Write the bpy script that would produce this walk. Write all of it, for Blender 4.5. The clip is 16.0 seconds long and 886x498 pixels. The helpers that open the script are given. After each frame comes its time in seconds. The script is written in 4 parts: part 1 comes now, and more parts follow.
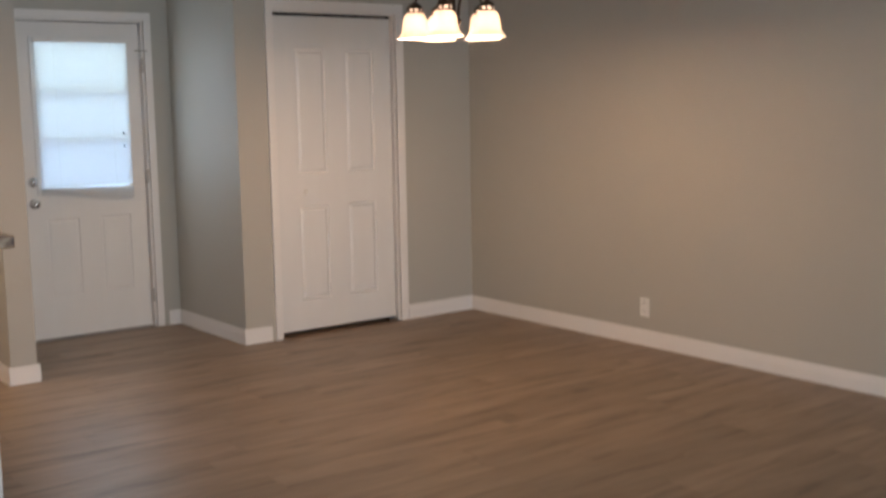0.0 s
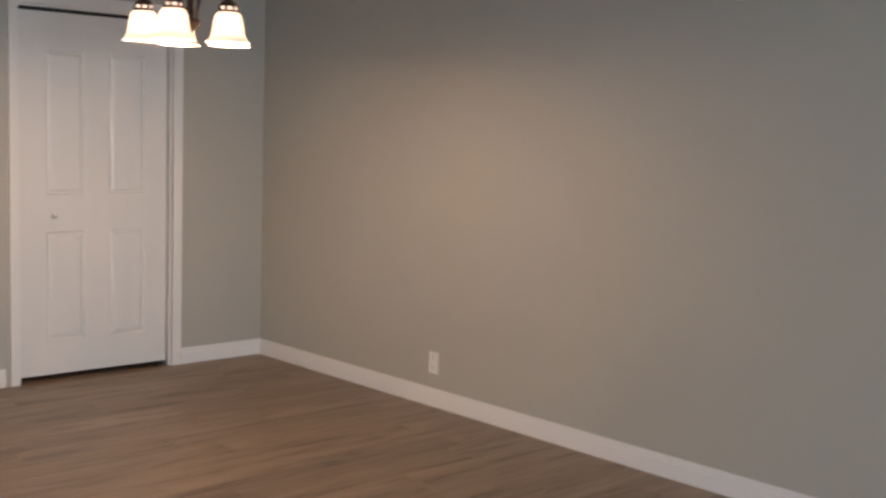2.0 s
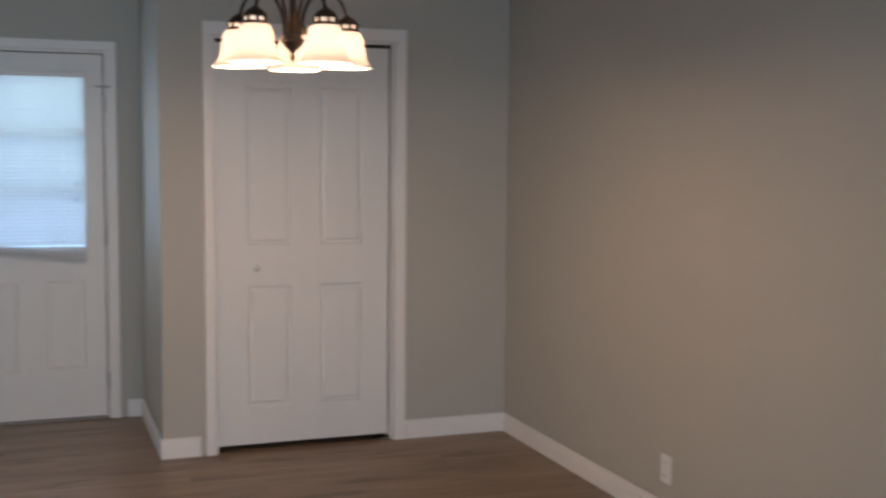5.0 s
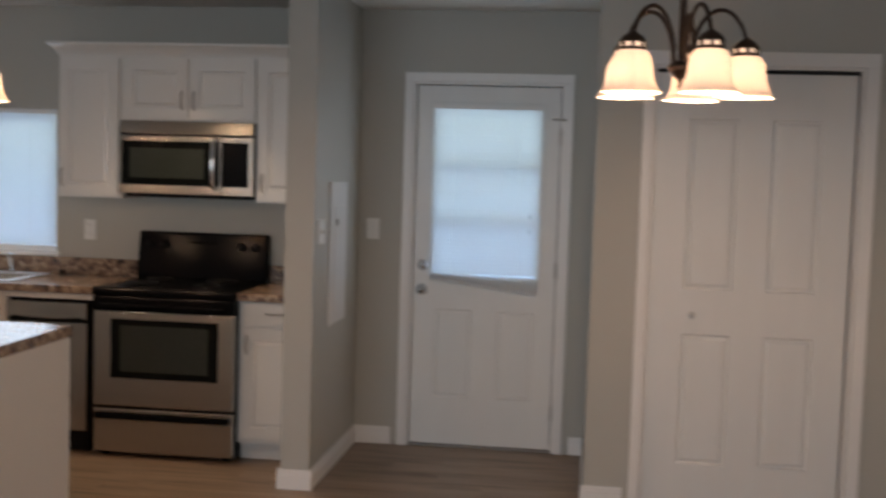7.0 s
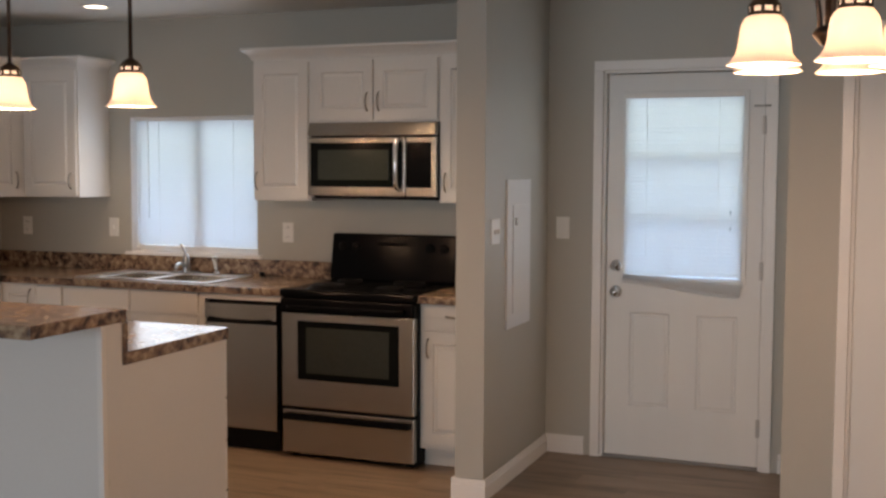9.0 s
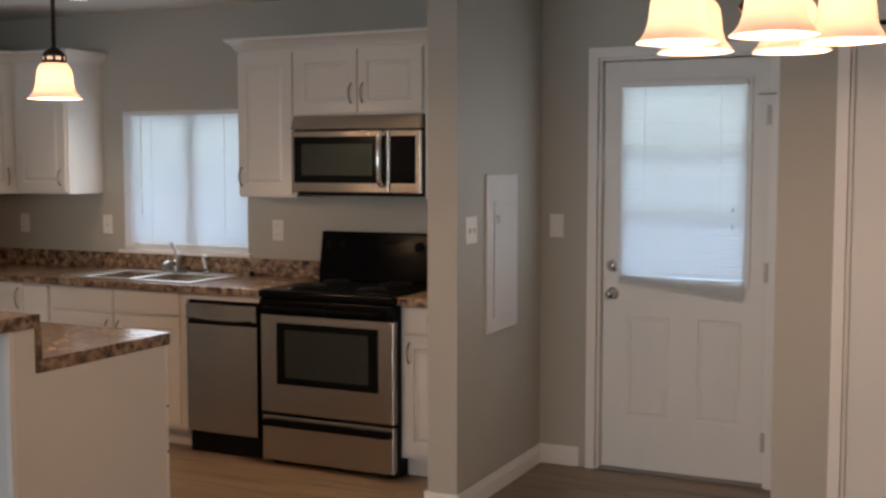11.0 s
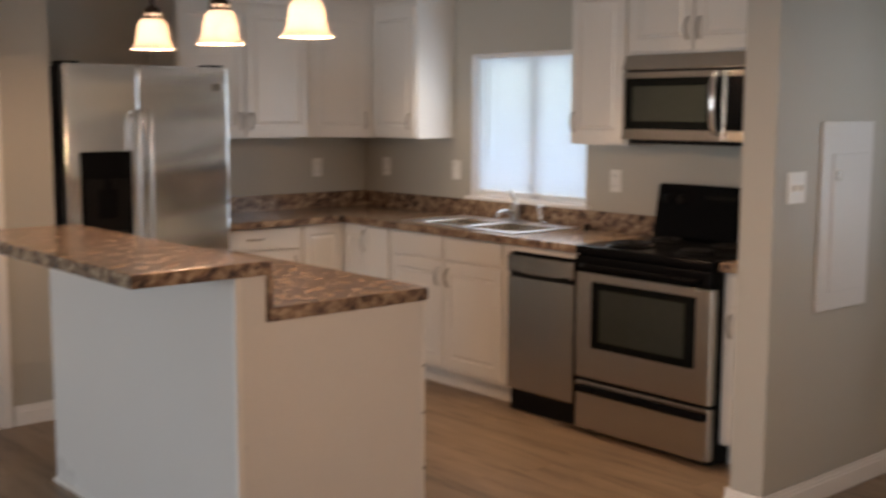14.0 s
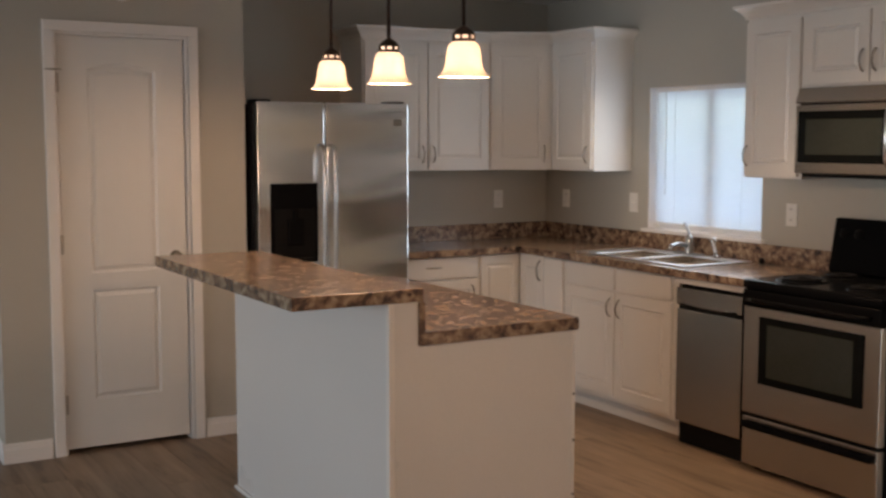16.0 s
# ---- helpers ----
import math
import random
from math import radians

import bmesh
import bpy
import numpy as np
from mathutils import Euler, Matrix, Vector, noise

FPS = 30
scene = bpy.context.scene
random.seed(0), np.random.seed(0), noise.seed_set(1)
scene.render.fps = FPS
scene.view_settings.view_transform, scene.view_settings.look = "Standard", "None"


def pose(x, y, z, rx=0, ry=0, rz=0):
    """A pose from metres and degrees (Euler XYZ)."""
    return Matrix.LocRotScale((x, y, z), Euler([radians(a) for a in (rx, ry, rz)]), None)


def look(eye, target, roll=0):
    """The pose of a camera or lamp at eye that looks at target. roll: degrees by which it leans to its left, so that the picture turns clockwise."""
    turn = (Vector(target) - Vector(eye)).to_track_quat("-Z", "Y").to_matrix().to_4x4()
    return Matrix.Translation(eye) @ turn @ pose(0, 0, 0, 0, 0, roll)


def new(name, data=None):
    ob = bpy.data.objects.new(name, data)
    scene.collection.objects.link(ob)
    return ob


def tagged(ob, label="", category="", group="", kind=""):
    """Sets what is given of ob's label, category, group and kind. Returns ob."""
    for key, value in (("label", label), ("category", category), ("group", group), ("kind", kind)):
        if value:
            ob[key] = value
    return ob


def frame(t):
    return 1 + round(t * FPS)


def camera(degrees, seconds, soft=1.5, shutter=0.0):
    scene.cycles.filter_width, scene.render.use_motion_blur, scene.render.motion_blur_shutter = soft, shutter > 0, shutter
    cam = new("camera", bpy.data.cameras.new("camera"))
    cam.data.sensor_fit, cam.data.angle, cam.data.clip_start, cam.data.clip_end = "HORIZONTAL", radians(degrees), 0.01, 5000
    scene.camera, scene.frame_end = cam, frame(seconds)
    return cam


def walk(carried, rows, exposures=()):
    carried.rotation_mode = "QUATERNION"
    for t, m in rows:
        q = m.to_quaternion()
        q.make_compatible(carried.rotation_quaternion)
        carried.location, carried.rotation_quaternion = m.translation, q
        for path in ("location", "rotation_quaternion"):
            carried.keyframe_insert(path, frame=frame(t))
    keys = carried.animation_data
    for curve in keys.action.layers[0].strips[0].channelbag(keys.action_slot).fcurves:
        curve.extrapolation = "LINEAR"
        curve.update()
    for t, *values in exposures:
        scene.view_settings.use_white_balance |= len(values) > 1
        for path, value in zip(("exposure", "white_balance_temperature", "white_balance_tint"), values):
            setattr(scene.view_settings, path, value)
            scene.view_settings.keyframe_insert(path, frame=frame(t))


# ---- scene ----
cam = camera(43.1, 16.0, soft=2.6, shutter=0.7)
METRES, EYE, TILT, LEAN, TURN = 5.81, 1.491, 0.0, 0.0, -37.5
ROWS = [
    (0.0, 0.0, 0.0, 0.0, -0.13, -7.57, 1.0),
    (0.5, 0.0146, 0.0409, 0.0011, 0.94, -5.52, -0.19),
    (1.0, 0.0433, 0.0668, 0.0002, 1.37, -5.41, -0.34),
    (1.5, 0.084, 0.0925, -0.0007, 0.12, -6.28, -1.96),
    (2.0, 0.1187, 0.1397, -0.0016, -5.15, -6.24, -1.89),
    (2.5, 0.1468, 0.1762, -0.0008, -4.96, -5.87, -1.64),
    (3.0, 0.1948, 0.2078, 0.0024, -1.34, -6.57, -2.22),
    (5.5, 0.3032, 0.395, 0.0055, 24.28, -4.76, -1.25),
    (6.0, 0.3285, 0.4178, 0.007, 33.02, -5.13, -2.65),
    (6.5, 0.3388, 0.4364, 0.0067, 40.57, -5.17, -2.3),
    (7.0, 0.334, 0.4632, 0.0089, 45.07, -3.92, -1.72),
    (7.5, 0.3408, 0.4825, 0.0071, 52.04, -3.36, -0.38),
    (8.0, 0.3626, 0.5041, 0.0051, 56.96, -3.88, -0.52),
    (8.5, 0.3609, 0.5297, 0.0042, 58.4, -4.18, -0.45),
    (9.0, 0.3477, 0.5559, 0.006, 59.03, -4.08, -0.23),
    (11.5, 0.3384, 0.6818, 0.006, 66.5, -4.64, 0.18),
    (12.0, 0.3351, 0.7159, 0.0042, 72.72, -5.2, -0.73),
    (12.5, 0.3336, 0.7433, 0.0026, 75.67, -5.97, -0.66),
    (13.0, 0.3151, 0.7612, 0.0055, 77.49, -5.72, -0.61),
    (13.5, 0.2919, 0.7731, 0.0071, 80.27, -5.99, -0.1),
    (14.0, 0.2898, 0.7858, 0.0036, 86.33, -7.05, -0.24),
    (14.5, 0.3006, 0.8056, 0.0043, 92.35, -7.88, -0.53),
    (15.0, 0.3088, 0.8161, 0.0046, 94.69, -7.72, -0.36),
    (15.5, 0.3123, 0.8196, 0.0063, 95.6, -6.1, -0.25),
    (16.0, 0.3144, 0.8201, 0.0067, 97.01, -5.54, -0.05),
]
EXPOSURES = [(0.0, 0.25, 6700, 13), (2.0, 0.33, 6150, 11), (3.0, 0.37, 5900, 11), (5.5, -0.23, 6100, 11), (7.0, -0.33, 6550, 13), (8.0, -0.23, 6950, 16), (9.0, -0.03, 7200, 17), (11.5, -0.23, 7150, 16), (12.5, 0.11, 7250, 17), (13.5, 0.17, 7250, 17), (14.5, 0.19, 7200, 16), (16.0, 0.03, 7100, 16)]
walk(cam, [(t, pose(0, 0, EYE, TILT, LEAN, TURN) @ pose(METRES * x, METRES * y, METRES * z, 90 + pitch, roll, yaw)) for t, x, y, z, yaw, pitch, roll in ROWS], EXPOSURES)

# ---- world and large lights ----
world = bpy.data.worlds.new("sky")
scene.world = world
world.use_nodes = True
wn = world.node_tree.nodes
sky = wn.new("ShaderNodeTexSky")
sky.sky_type, sky.sun_disc = "NISHITA", False
sky.sun_elevation, sky.sun_rotation = radians(42), radians(150)
world.node_tree.links.new(sky.outputs[0], wn["Background"].inputs[0])
wn["Background"].inputs[1].default_value = 0.12

H = 2.43          # ceiling height
NORTH = 7.13      # inner face of the outside wall
EAST, WEST, SOUTH = 5.0, -1.85, -3.4
CLOSET = 6.18     # face of the closet wall
WARM, DAY = (1.0, 0.66, 0.42), (0.74, 0.88, 1.0)


def lamp(name, kind, m, energy, colour, size=0.05, size_y=None):
    data = bpy.data.lights.new(name, kind)
    data.energy, data.color = energy, colour
    if kind == "SPOT":
        data.spot_size, data.spot_blend, data.shadow_soft_size = radians(84), 0.8, size
    elif kind == "AREA":
        data.shape, data.size, data.size_y = "RECTANGLE", size, size_y or size
    else:
        data.shadow_soft_size = size
    ob = new(name, data)
    ob.matrix_world = m
    return ob


# daylight from the windows of the living room behind the walker
lamp("living_room_daylight", "AREA", look((0.85, SOUTH + 0.05, 1.35), (0.85, 5, 1.2)), 138, DAY, 4.5, 1.5)
lamp("sink_window_daylight", "AREA", look((-0.345, NORTH - 0.02, 1.43), (-0.345, 0, 1.2)), 4, DAY, 0.84, 0.76)
lamp("back_door_daylight", "AREA", look((2.6, NORTH - 0.03, 1.43), (2.6, 0, 1.2)), 3.2, DAY, 0.56, 0.9)

# ---- materials ----


def material(name, colour, rough=0.5, metal=0.0, vary=0.06, scale=3.0, fine=60.0, bump=0.02, stretch=(1, 1, 1), dark=None, coat=0.0, spec=0.5, uneven=0.08):
    """Colour with broad and fine variation, uneven gloss and a fine relief."""
    m = bpy.data.materials.new(name)
    m.use_nodes = True
    n, l = m.node_tree.nodes, m.node_tree.links
    b = n["Principled BSDF"]
    b.inputs["Metallic"].default_value = metal
    b.inputs["Coat Weight"].default_value = coat
    b.inputs["Specular IOR Level"].default_value = spec
    tc, mp = n.new("ShaderNodeTexCoord"), n.new("ShaderNodeMapping")
    mp.inputs["Scale"].default_value = stretch
    l.new(tc.outputs["Object"], mp.inputs["Vector"])
    big, small = n.new("ShaderNodeTexNoise"), n.new("ShaderNodeTexNoise")
    big.inputs["Scale"].default_value, small.inputs["Scale"].default_value = scale, fine
    big.inputs["Detail"].default_value = 4
    for t in (big, small):
        l.new(mp.outputs[0], t.inputs["Vector"])
    add = n.new("ShaderNodeMath")
    add.operation = "ADD"
    l.new(big.outputs[0], add.inputs[0]), l.new(small.outputs[0], add.inputs[1])
    ramp = n.new("ShaderNodeValToRGB")
    lo = dark or [c * (1 - vary) for c in colour]
    hi = [min(1, c * (1 + vary)) for c in colour]
    ramp.color_ramp.elements[0].position, ramp.color_ramp.elements[1].position = 0.3, 0.7
    ramp.color_ramp.elements[0].color, ramp.color_ramp.elements[1].color = (*lo, 1), (*hi, 1)
    half = n.new("ShaderNodeMath")
    half.operation = "MULTIPLY"
    half.inputs[1].default_value = 0.5
    l.new(add.outputs[0], half.inputs[0]), l.new(half.outputs[0], ramp.inputs[0])
    l.new(ramp.outputs[0], b.inputs["Base Color"])
    rr = n.new("ShaderNodeMapRange")
    rr.inputs["To Min"].default_value, rr.inputs["To Max"].default_value = max(0.02, rough - uneven), min(1, rough + uneven)
    l.new(big.outputs[0], rr.inputs[0]), l.new(rr.outputs[0], b.inputs["Roughness"])
    if bump:
        bp = n.new("ShaderNodeBump")
        bp.inputs["Strength"].default_value, bp.inputs["Distance"].default_value = bump * 5, 0.002
        l.new(small.outputs[0], bp.inputs["Height"]), l.new(bp.outputs[0], b.inputs["Normal"])
    return m


WALL = material("greige wall paint", (0.462, 0.445, 0.400), 0.55, vary=0.03, scale=1.2, fine=220, bump=0.05)
CEIL = material("white ceiling paint", (0.74, 0.73, 0.70), 0.9, vary=0.03, scale=2, fine=90, bump=0.1)
TRIM = material("white gloss trim paint", (0.82, 0.80, 0.78), 0.35, vary=0.03, scale=3, fine=120, bump=0.015)
DOORW = material("white door paint", (0.76, 0.755, 0.74), 0.38, vary=0.03, scale=2, fine=150, bump=0.03, stretch=(6, 6, 1))
CAB = material("white cabinet foil", (0.76, 0.735, 0.70), 0.32, vary=0.03, scale=3, fine=80, bump=0.01)
PANELW = material("white island panel", (0.74, 0.73, 0.72), 0.3, vary=0.02, scale=2, fine=80, bump=0.01)
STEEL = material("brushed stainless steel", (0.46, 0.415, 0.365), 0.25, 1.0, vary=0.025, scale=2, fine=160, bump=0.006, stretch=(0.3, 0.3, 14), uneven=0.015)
# fridge steel: bright bluish reflections are put into its paler, cooler colour
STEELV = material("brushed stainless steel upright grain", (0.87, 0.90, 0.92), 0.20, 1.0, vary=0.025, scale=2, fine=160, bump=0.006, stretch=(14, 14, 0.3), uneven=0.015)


def brushed(m, along, amount, wave=0.0):
    """Highlights drawn out across the brushing, and a sheet that is not quite flat."""
    n, l = m.node_tree.nodes, m.node_tree.links
    b, v = n["Principled BSDF"], n.new("ShaderNodeCombineXYZ")
    for k in range(3):
        v.inputs[k].default_value = along[k]
    b.inputs["Anisotropic"].default_value = amount
    l.new(v.outputs[0], b.inputs["Tangent"])
    if wave:
        tc, w, bp = n["Texture Coordinate"], n.new("ShaderNodeTexNoise"), n.new("ShaderNodeBump")
        w.inputs["Scale"].default_value, w.inputs["Detail"].default_value = 2.2, 0
        mp = n.new("ShaderNodeMapping")
        mp.inputs["Scale"].default_value = (0.3, 0.3, 1.3)
        l.new(tc.outputs["Object"], mp.inputs["Vector"])
        bp.inputs["Strength"].default_value, bp.inputs["Distance"].default_value = 1.0, wave
        l.new(mp.outputs[0], w.inputs["Vector"]), l.new(w.outputs[0], bp.inputs["Height"])
        l.new(n["Bump"].outputs[0], bp.inputs["Normal"]), l.new(bp.outputs[0], b.inputs["Normal"])
    return m


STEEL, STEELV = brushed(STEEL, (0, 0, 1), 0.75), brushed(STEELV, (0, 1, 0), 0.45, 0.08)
CHROME = material("polished chrome", (0.72, 0.72, 0.72), 0.12, 1.0, vary=0.04, bump=0)
RIM = material("satin sink steel", (0.82, 0.83, 0.85), 0.32, 1.0, vary=0.03, bump=0)
BAR = material("satin steel bar", (0.44, 0.44, 0.44), 0.30, 1.0, vary=0.04, bump=0)
NICKEL = material("satin nickel", (0.38, 0.35, 0.315), 0.28, 1.0, vary=0.05, bump=0)
BRONZE = material("dark bronze", (0.070, 0.046, 0.034), 0.38, 0.75, vary=0.2, scale=14, bump=0.02)
BLACKG = material("black enamel", (0.005, 0.005, 0.0055), 0.16, vary=0.1, bump=0.002, spec=0.04)
BLACKM = material("black matt metal", (0.008, 0.0075, 0.0075), 0.5, vary=0.15, bump=0.01, spec=0.07)
OVENG = material("dark oven glass", (0.006, 0.0065, 0.006), 0.06, vary=0.1, bump=0, spec=0.07)
OVENS = material("smoked oven window", (0.034, 0.038, 0.032), 0.10, vary=0.08, bump=0, spec=0.3)
PLATE = material("white plastic", (0.80, 0.79, 0.76), 0.35, vary=0.02, bump=0)
PANELC = material("aged white panel enamel", (0.70, 0.69, 0.68), 0.4, vary=0.03, bump=0)
# near-black colour that stands in for shade in gaps, slots and closed spaces
DARK = material("gap shade black", (0.02, 0.018, 0.016), 0.8, bump=0)
HINGE = material("dull nickel hinge", (0.50, 0.48, 0.46), 0.5, 0.5)
RUBBER = material("grey weatherstrip", (0.25, 0.24, 0.23), 0.6)


def laminate():
    """Brown and tan mottled stone laminate."""
    m = material("brown granite laminate", (0.3, 0.2, 0.13), 0.21, bump=0.004, spec=0.75)
    n, l = m.node_tree.nodes, m.node_tree.links
    tc = n["Texture Coordinate"]
    w = n.new("ShaderNodeTexNoise")
    w.inputs["Scale"].default_value, w.inputs["Detail"].default_value, w.inputs["Distortion"].default_value = 21, 6, 0.7
    l.new(tc.outputs["Object"], w.inputs["Vector"])
    v = n.new("ShaderNodeTexNoise")
    v.inputs["Scale"].default_value, v.inputs["Detail"].default_value = 46, 6
    l.new(tc.outputs["Object"], v.inputs["Vector"])
    mix = n.new("ShaderNodeMath")
    mix.operation = "MULTIPLY_ADD"
    mix.inputs[1].default_value = 0.5
    l.new(v.outputs[0], mix.inputs[0])
    l.new(w.outputs[0], mix.inputs[2])
    r = n.new("ShaderNodeValToRGB")
    e = r.color_ramp.elements
    e[0].position, e[0].color = 0.55, (0.034, 0.026, 0.021, 1)
    e[1].position, e[1].color = 0.98, (0.46, 0.35, 0.25, 1)
    for p, c in ((0.635, (0.100, 0.062, 0.047, 1)), (0.72, (0.190, 0.118, 0.080, 1)), (0.815, (0.300, 0.205, 0.135, 1))):
        k = e.new(p)
        k.color = c
    l.new(mix.outputs[0], r.inputs[0]), l.new(r.outputs[0], n["Principled BSDF"].inputs["Base Color"])
    return m


def plank_wood():
    """Grey-brown vinyl plank with grain along x and a tone of its own for each plank."""
    m = material("grey-brown plank", (0.2, 0.15, 0.12), 0.42, bump=0.0)
    n, l = m.node_tree.nodes, m.node_tree.links
    geo, info, tc = n.new("ShaderNodeNewGeometry"), n.new("ShaderNodeObjectInfo"), n["Texture Coordinate"]
    off = n.new("ShaderNodeVectorMath")
    off.operation = "MULTIPLY_ADD"
    off.inputs[1].default_value = (37, 53, 0)
    comb = n.new("ShaderNodeCombineXYZ")
    l.new(info.outputs["Random"], comb.inputs[0]), l.new(info.outputs["Random"], comb.inputs[1])
    l.new(comb.outputs[0], off.inputs[0]), l.new(geo.outputs["Position"], off.inputs[2])
    mp = n.new("ShaderNodeMapping")
    mp.inputs["Scale"].default_value = (0.7, 6.5, 1)
    l.new(off.outputs[0], mp.inputs["Vector"])
    g = n.new("ShaderNodeTexNoise")
    g.inputs["Scale"].default_value, g.inputs["Detail"].default_value, g.inputs["Distortion"].default_value = 2.0, 4, 1.1
    l.new(mp.outputs[0], g.inputs["Vector"])
    fine = n.new("ShaderNodeTexNoise")
    fine.inputs["Scale"].default_value, fine.inputs["Detail"].default_value = 12, 3
    l.new(mp.outputs[0], fine.inputs["Vector"])
    grain = n.new("ShaderNodeMath")
    grain.operation = "MULTIPLY_ADD"
    grain.inputs[1].default_value = 0.22
    l.new(fine.outputs[0], grain.inputs[0]), l.new(g.outputs[0], grain.inputs[2])
    r = n.new("ShaderNodeValToRGB")
    e = r.color_ramp.elements
    e[0].position, e[0].color = 0.42, (0.122, 0.084, 0.058, 1)
    e[1].position, e[1].color = 0.86, (0.30, 0.212, 0.143, 1)
    k = e.new(0.535)
    k.color = (0.206, 0.143, 0.098, 1)
    k = e.new(0.66)
    k.color = (0.240, 0.168, 0.115, 1)
    l.new(grain.outputs[0], r.inputs[0])
    tone = n.new("ShaderNodeMapRange")
    tone.inputs["To Min"].default_value, tone.inputs["To Max"].default_value = 0.90, 1.09
    l.new(info.outputs["Random"], tone.inputs[0])
    mul = n.new("ShaderNodeVectorMath")
    mul.operation = "SCALE"
    l.new(r.outputs[0], mul.inputs[0]), l.new(tone.outputs[0], mul.inputs["Scale"])
    l.new(mul.outputs[0], n["Principled BSDF"].inputs["Base Color"])
    bp = n.new("ShaderNodeBump")
    bp.inputs["Strength"].default_value, bp.inputs["Distance"].default_value = 0.2, 0.002
    l.new(g.outputs[0], bp.inputs["Height"]), l.new(bp.outputs[0], n["Principled BSDF"].inputs["Normal"])
    return m


def glow(name, colour, strength, base=(0.9, 0.88, 0.84), through_light=0.0):
    """A lit lamp part, or a sheet that lets light through."""
    m = bpy.data.materials.new(name)
    m.use_nodes = True
    n, l = m.node_tree.nodes, m.node_tree.links
    b = n["Principled BSDF"]
    b.inputs["Base Color"].default_value = (*base, 1)
    b.inputs["Roughness"].default_value = 0.35
    b.inputs["Emission Color"].default_value = (*colour, 1)
    b.inputs["Emission Strength"].default_value = strength
    if through_light:
        t, mix = n.new("ShaderNodeBsdfTranslucent"), n.new("ShaderNodeMixShader")
        t.inputs[0].default_value = (*base, 1)
        mix.inputs[0].default_value = through_light
        l.new(b.outputs[0], mix.inputs[1]), l.new(t.outputs[0], mix.inputs[2])
        l.new(mix.outputs[0], n["Material Output"].inputs[0])
    return m


LAMINATE, PLANK = laminate(), plank_wood()
SHADE = glow("alabaster glass shade", (1.0, 0.78, 0.62), 0.16, (0.96, 0.88, 0.81), 0.42)
BULB = glow("lit bulb", (1.0, 0.82, 0.62), 12.0)
SLAT = glow("white blind slat", (1, 1, 1), 0.0, (0.86, 0.87, 0.88), 0.6)
DISC = glow("recessed lamp lens", (1.0, 0.85, 0.65), 6.0)
GLASS = bpy.data.materials.new("window glass")
GLASS.use_nodes = True
GLASS.node_tree.nodes["Principled BSDF"].inputs["Transmission Weight"].default_value = 1.0
GLASS.node_tree.nodes["Principled BSDF"].inputs["Roughness"].default_value = 0.02


def outdoors():
    """Bright overcast garden light: pale blue below, white-green above."""
    m = bpy.data.materials.new("bright outdoors")
    m.use_nodes = True
    n, l = m.node_tree.nodes, m.node_tree.links
    n.remove(n["Principled BSDF"])
    e, tc, sep, r = n.new("ShaderNodeEmission"), n.new("ShaderNodeNewGeometry"), n.new("ShaderNodeSeparateXYZ"), n.new("ShaderNodeValToRGB")
    l.new(tc.outputs["Position"], sep.inputs[0])
    mr = n.new("ShaderNodeMapRange")
    mr.inputs["From Min"].default_value, mr.inputs["From Max"].default_value = 0.7, 2.1
    l.new(sep.outputs[2], mr.inputs[0]), l.new(mr.outputs[0], r.inputs[0])
    k = r.color_ramp.elements
    k[0].position, k[0].color = 0.15, (0.38, 0.60, 1.0, 1)
    k[1].position, k[1].color = 0.9, (0.72, 0.95, 0.92, 1)
    mid = k.new(0.5)
    mid.color = (0.48, 0.72, 1.0, 1)
    l.new(r.outputs[0], e.inputs[0])
    e.inputs[1].default_value = 4.0
    l.new(e.outputs[0], n["Material Output"].inputs[0])
    return m


OUT = outdoors()

# ---- mesh helpers ----


def finish(bm, name, mat, parent=None, smooth=False, m=None):
    bmesh.ops.recalc_face_normals(bm, faces=bm.faces)
    me = bpy.data.meshes.new(name)
    bm.to_mesh(me)
    bm.free()
    me.materials.append(mat)
    for p in me.polygons:
        p.use_smooth = smooth
    ob = new(name, me)
    if parent:
        ob.parent = parent
    if m is not None:
        ob.matrix_basis = m
    return ob


def add_box(bm, x0, y0, z0, x1, y1, z1, bevel=0.0):
    vs = [bm.verts.new((x, y, z)) for x in (x0, x1) for y in (y0, y1) for z in (z0, z1)]
    fs = [bm.faces.new([vs[i] for i in q]) for q in ((0, 1, 3, 2), (4, 6, 7, 5), (0, 4, 5, 1), (2, 3, 7, 6), (0, 2, 6, 4), (1, 5, 7, 3))]
    if bevel:
        es = {e for f in fs for e in f.edges}
        bmesh.ops.bevel(bm, geom=list(es), offset=bevel, segments=2, affect="EDGES", profile=0.6)


def boxes(name, items, mat, bevel=0.002, parent=None, m=None):
    bm = bmesh.new()
    for b in items:
        add_box(bm, *b, bevel)
    return finish(bm, name, mat, parent, False, m)


def prism(name, outline, z0, z1, mat, bevel=0.0, parent=None):
    """An upright prism over a plan outline."""
    bm = bmesh.new()
    f = bm.faces.new([bm.verts.new((x, y, z0)) for x, y in outline])
    up = bmesh.ops.extrude_face_region(bm, geom=[f])["geom"]
    bmesh.ops.translate(bm, verts=[v for v in up if isinstance(v, bmesh.types.BMVert)], vec=(0, 0, z1 - z0))
    if bevel:
        bmesh.ops.bevel(bm, geom=list(bm.edges), offset=bevel, segments=2, affect="EDGES")
    return finish(bm, name, mat, parent)


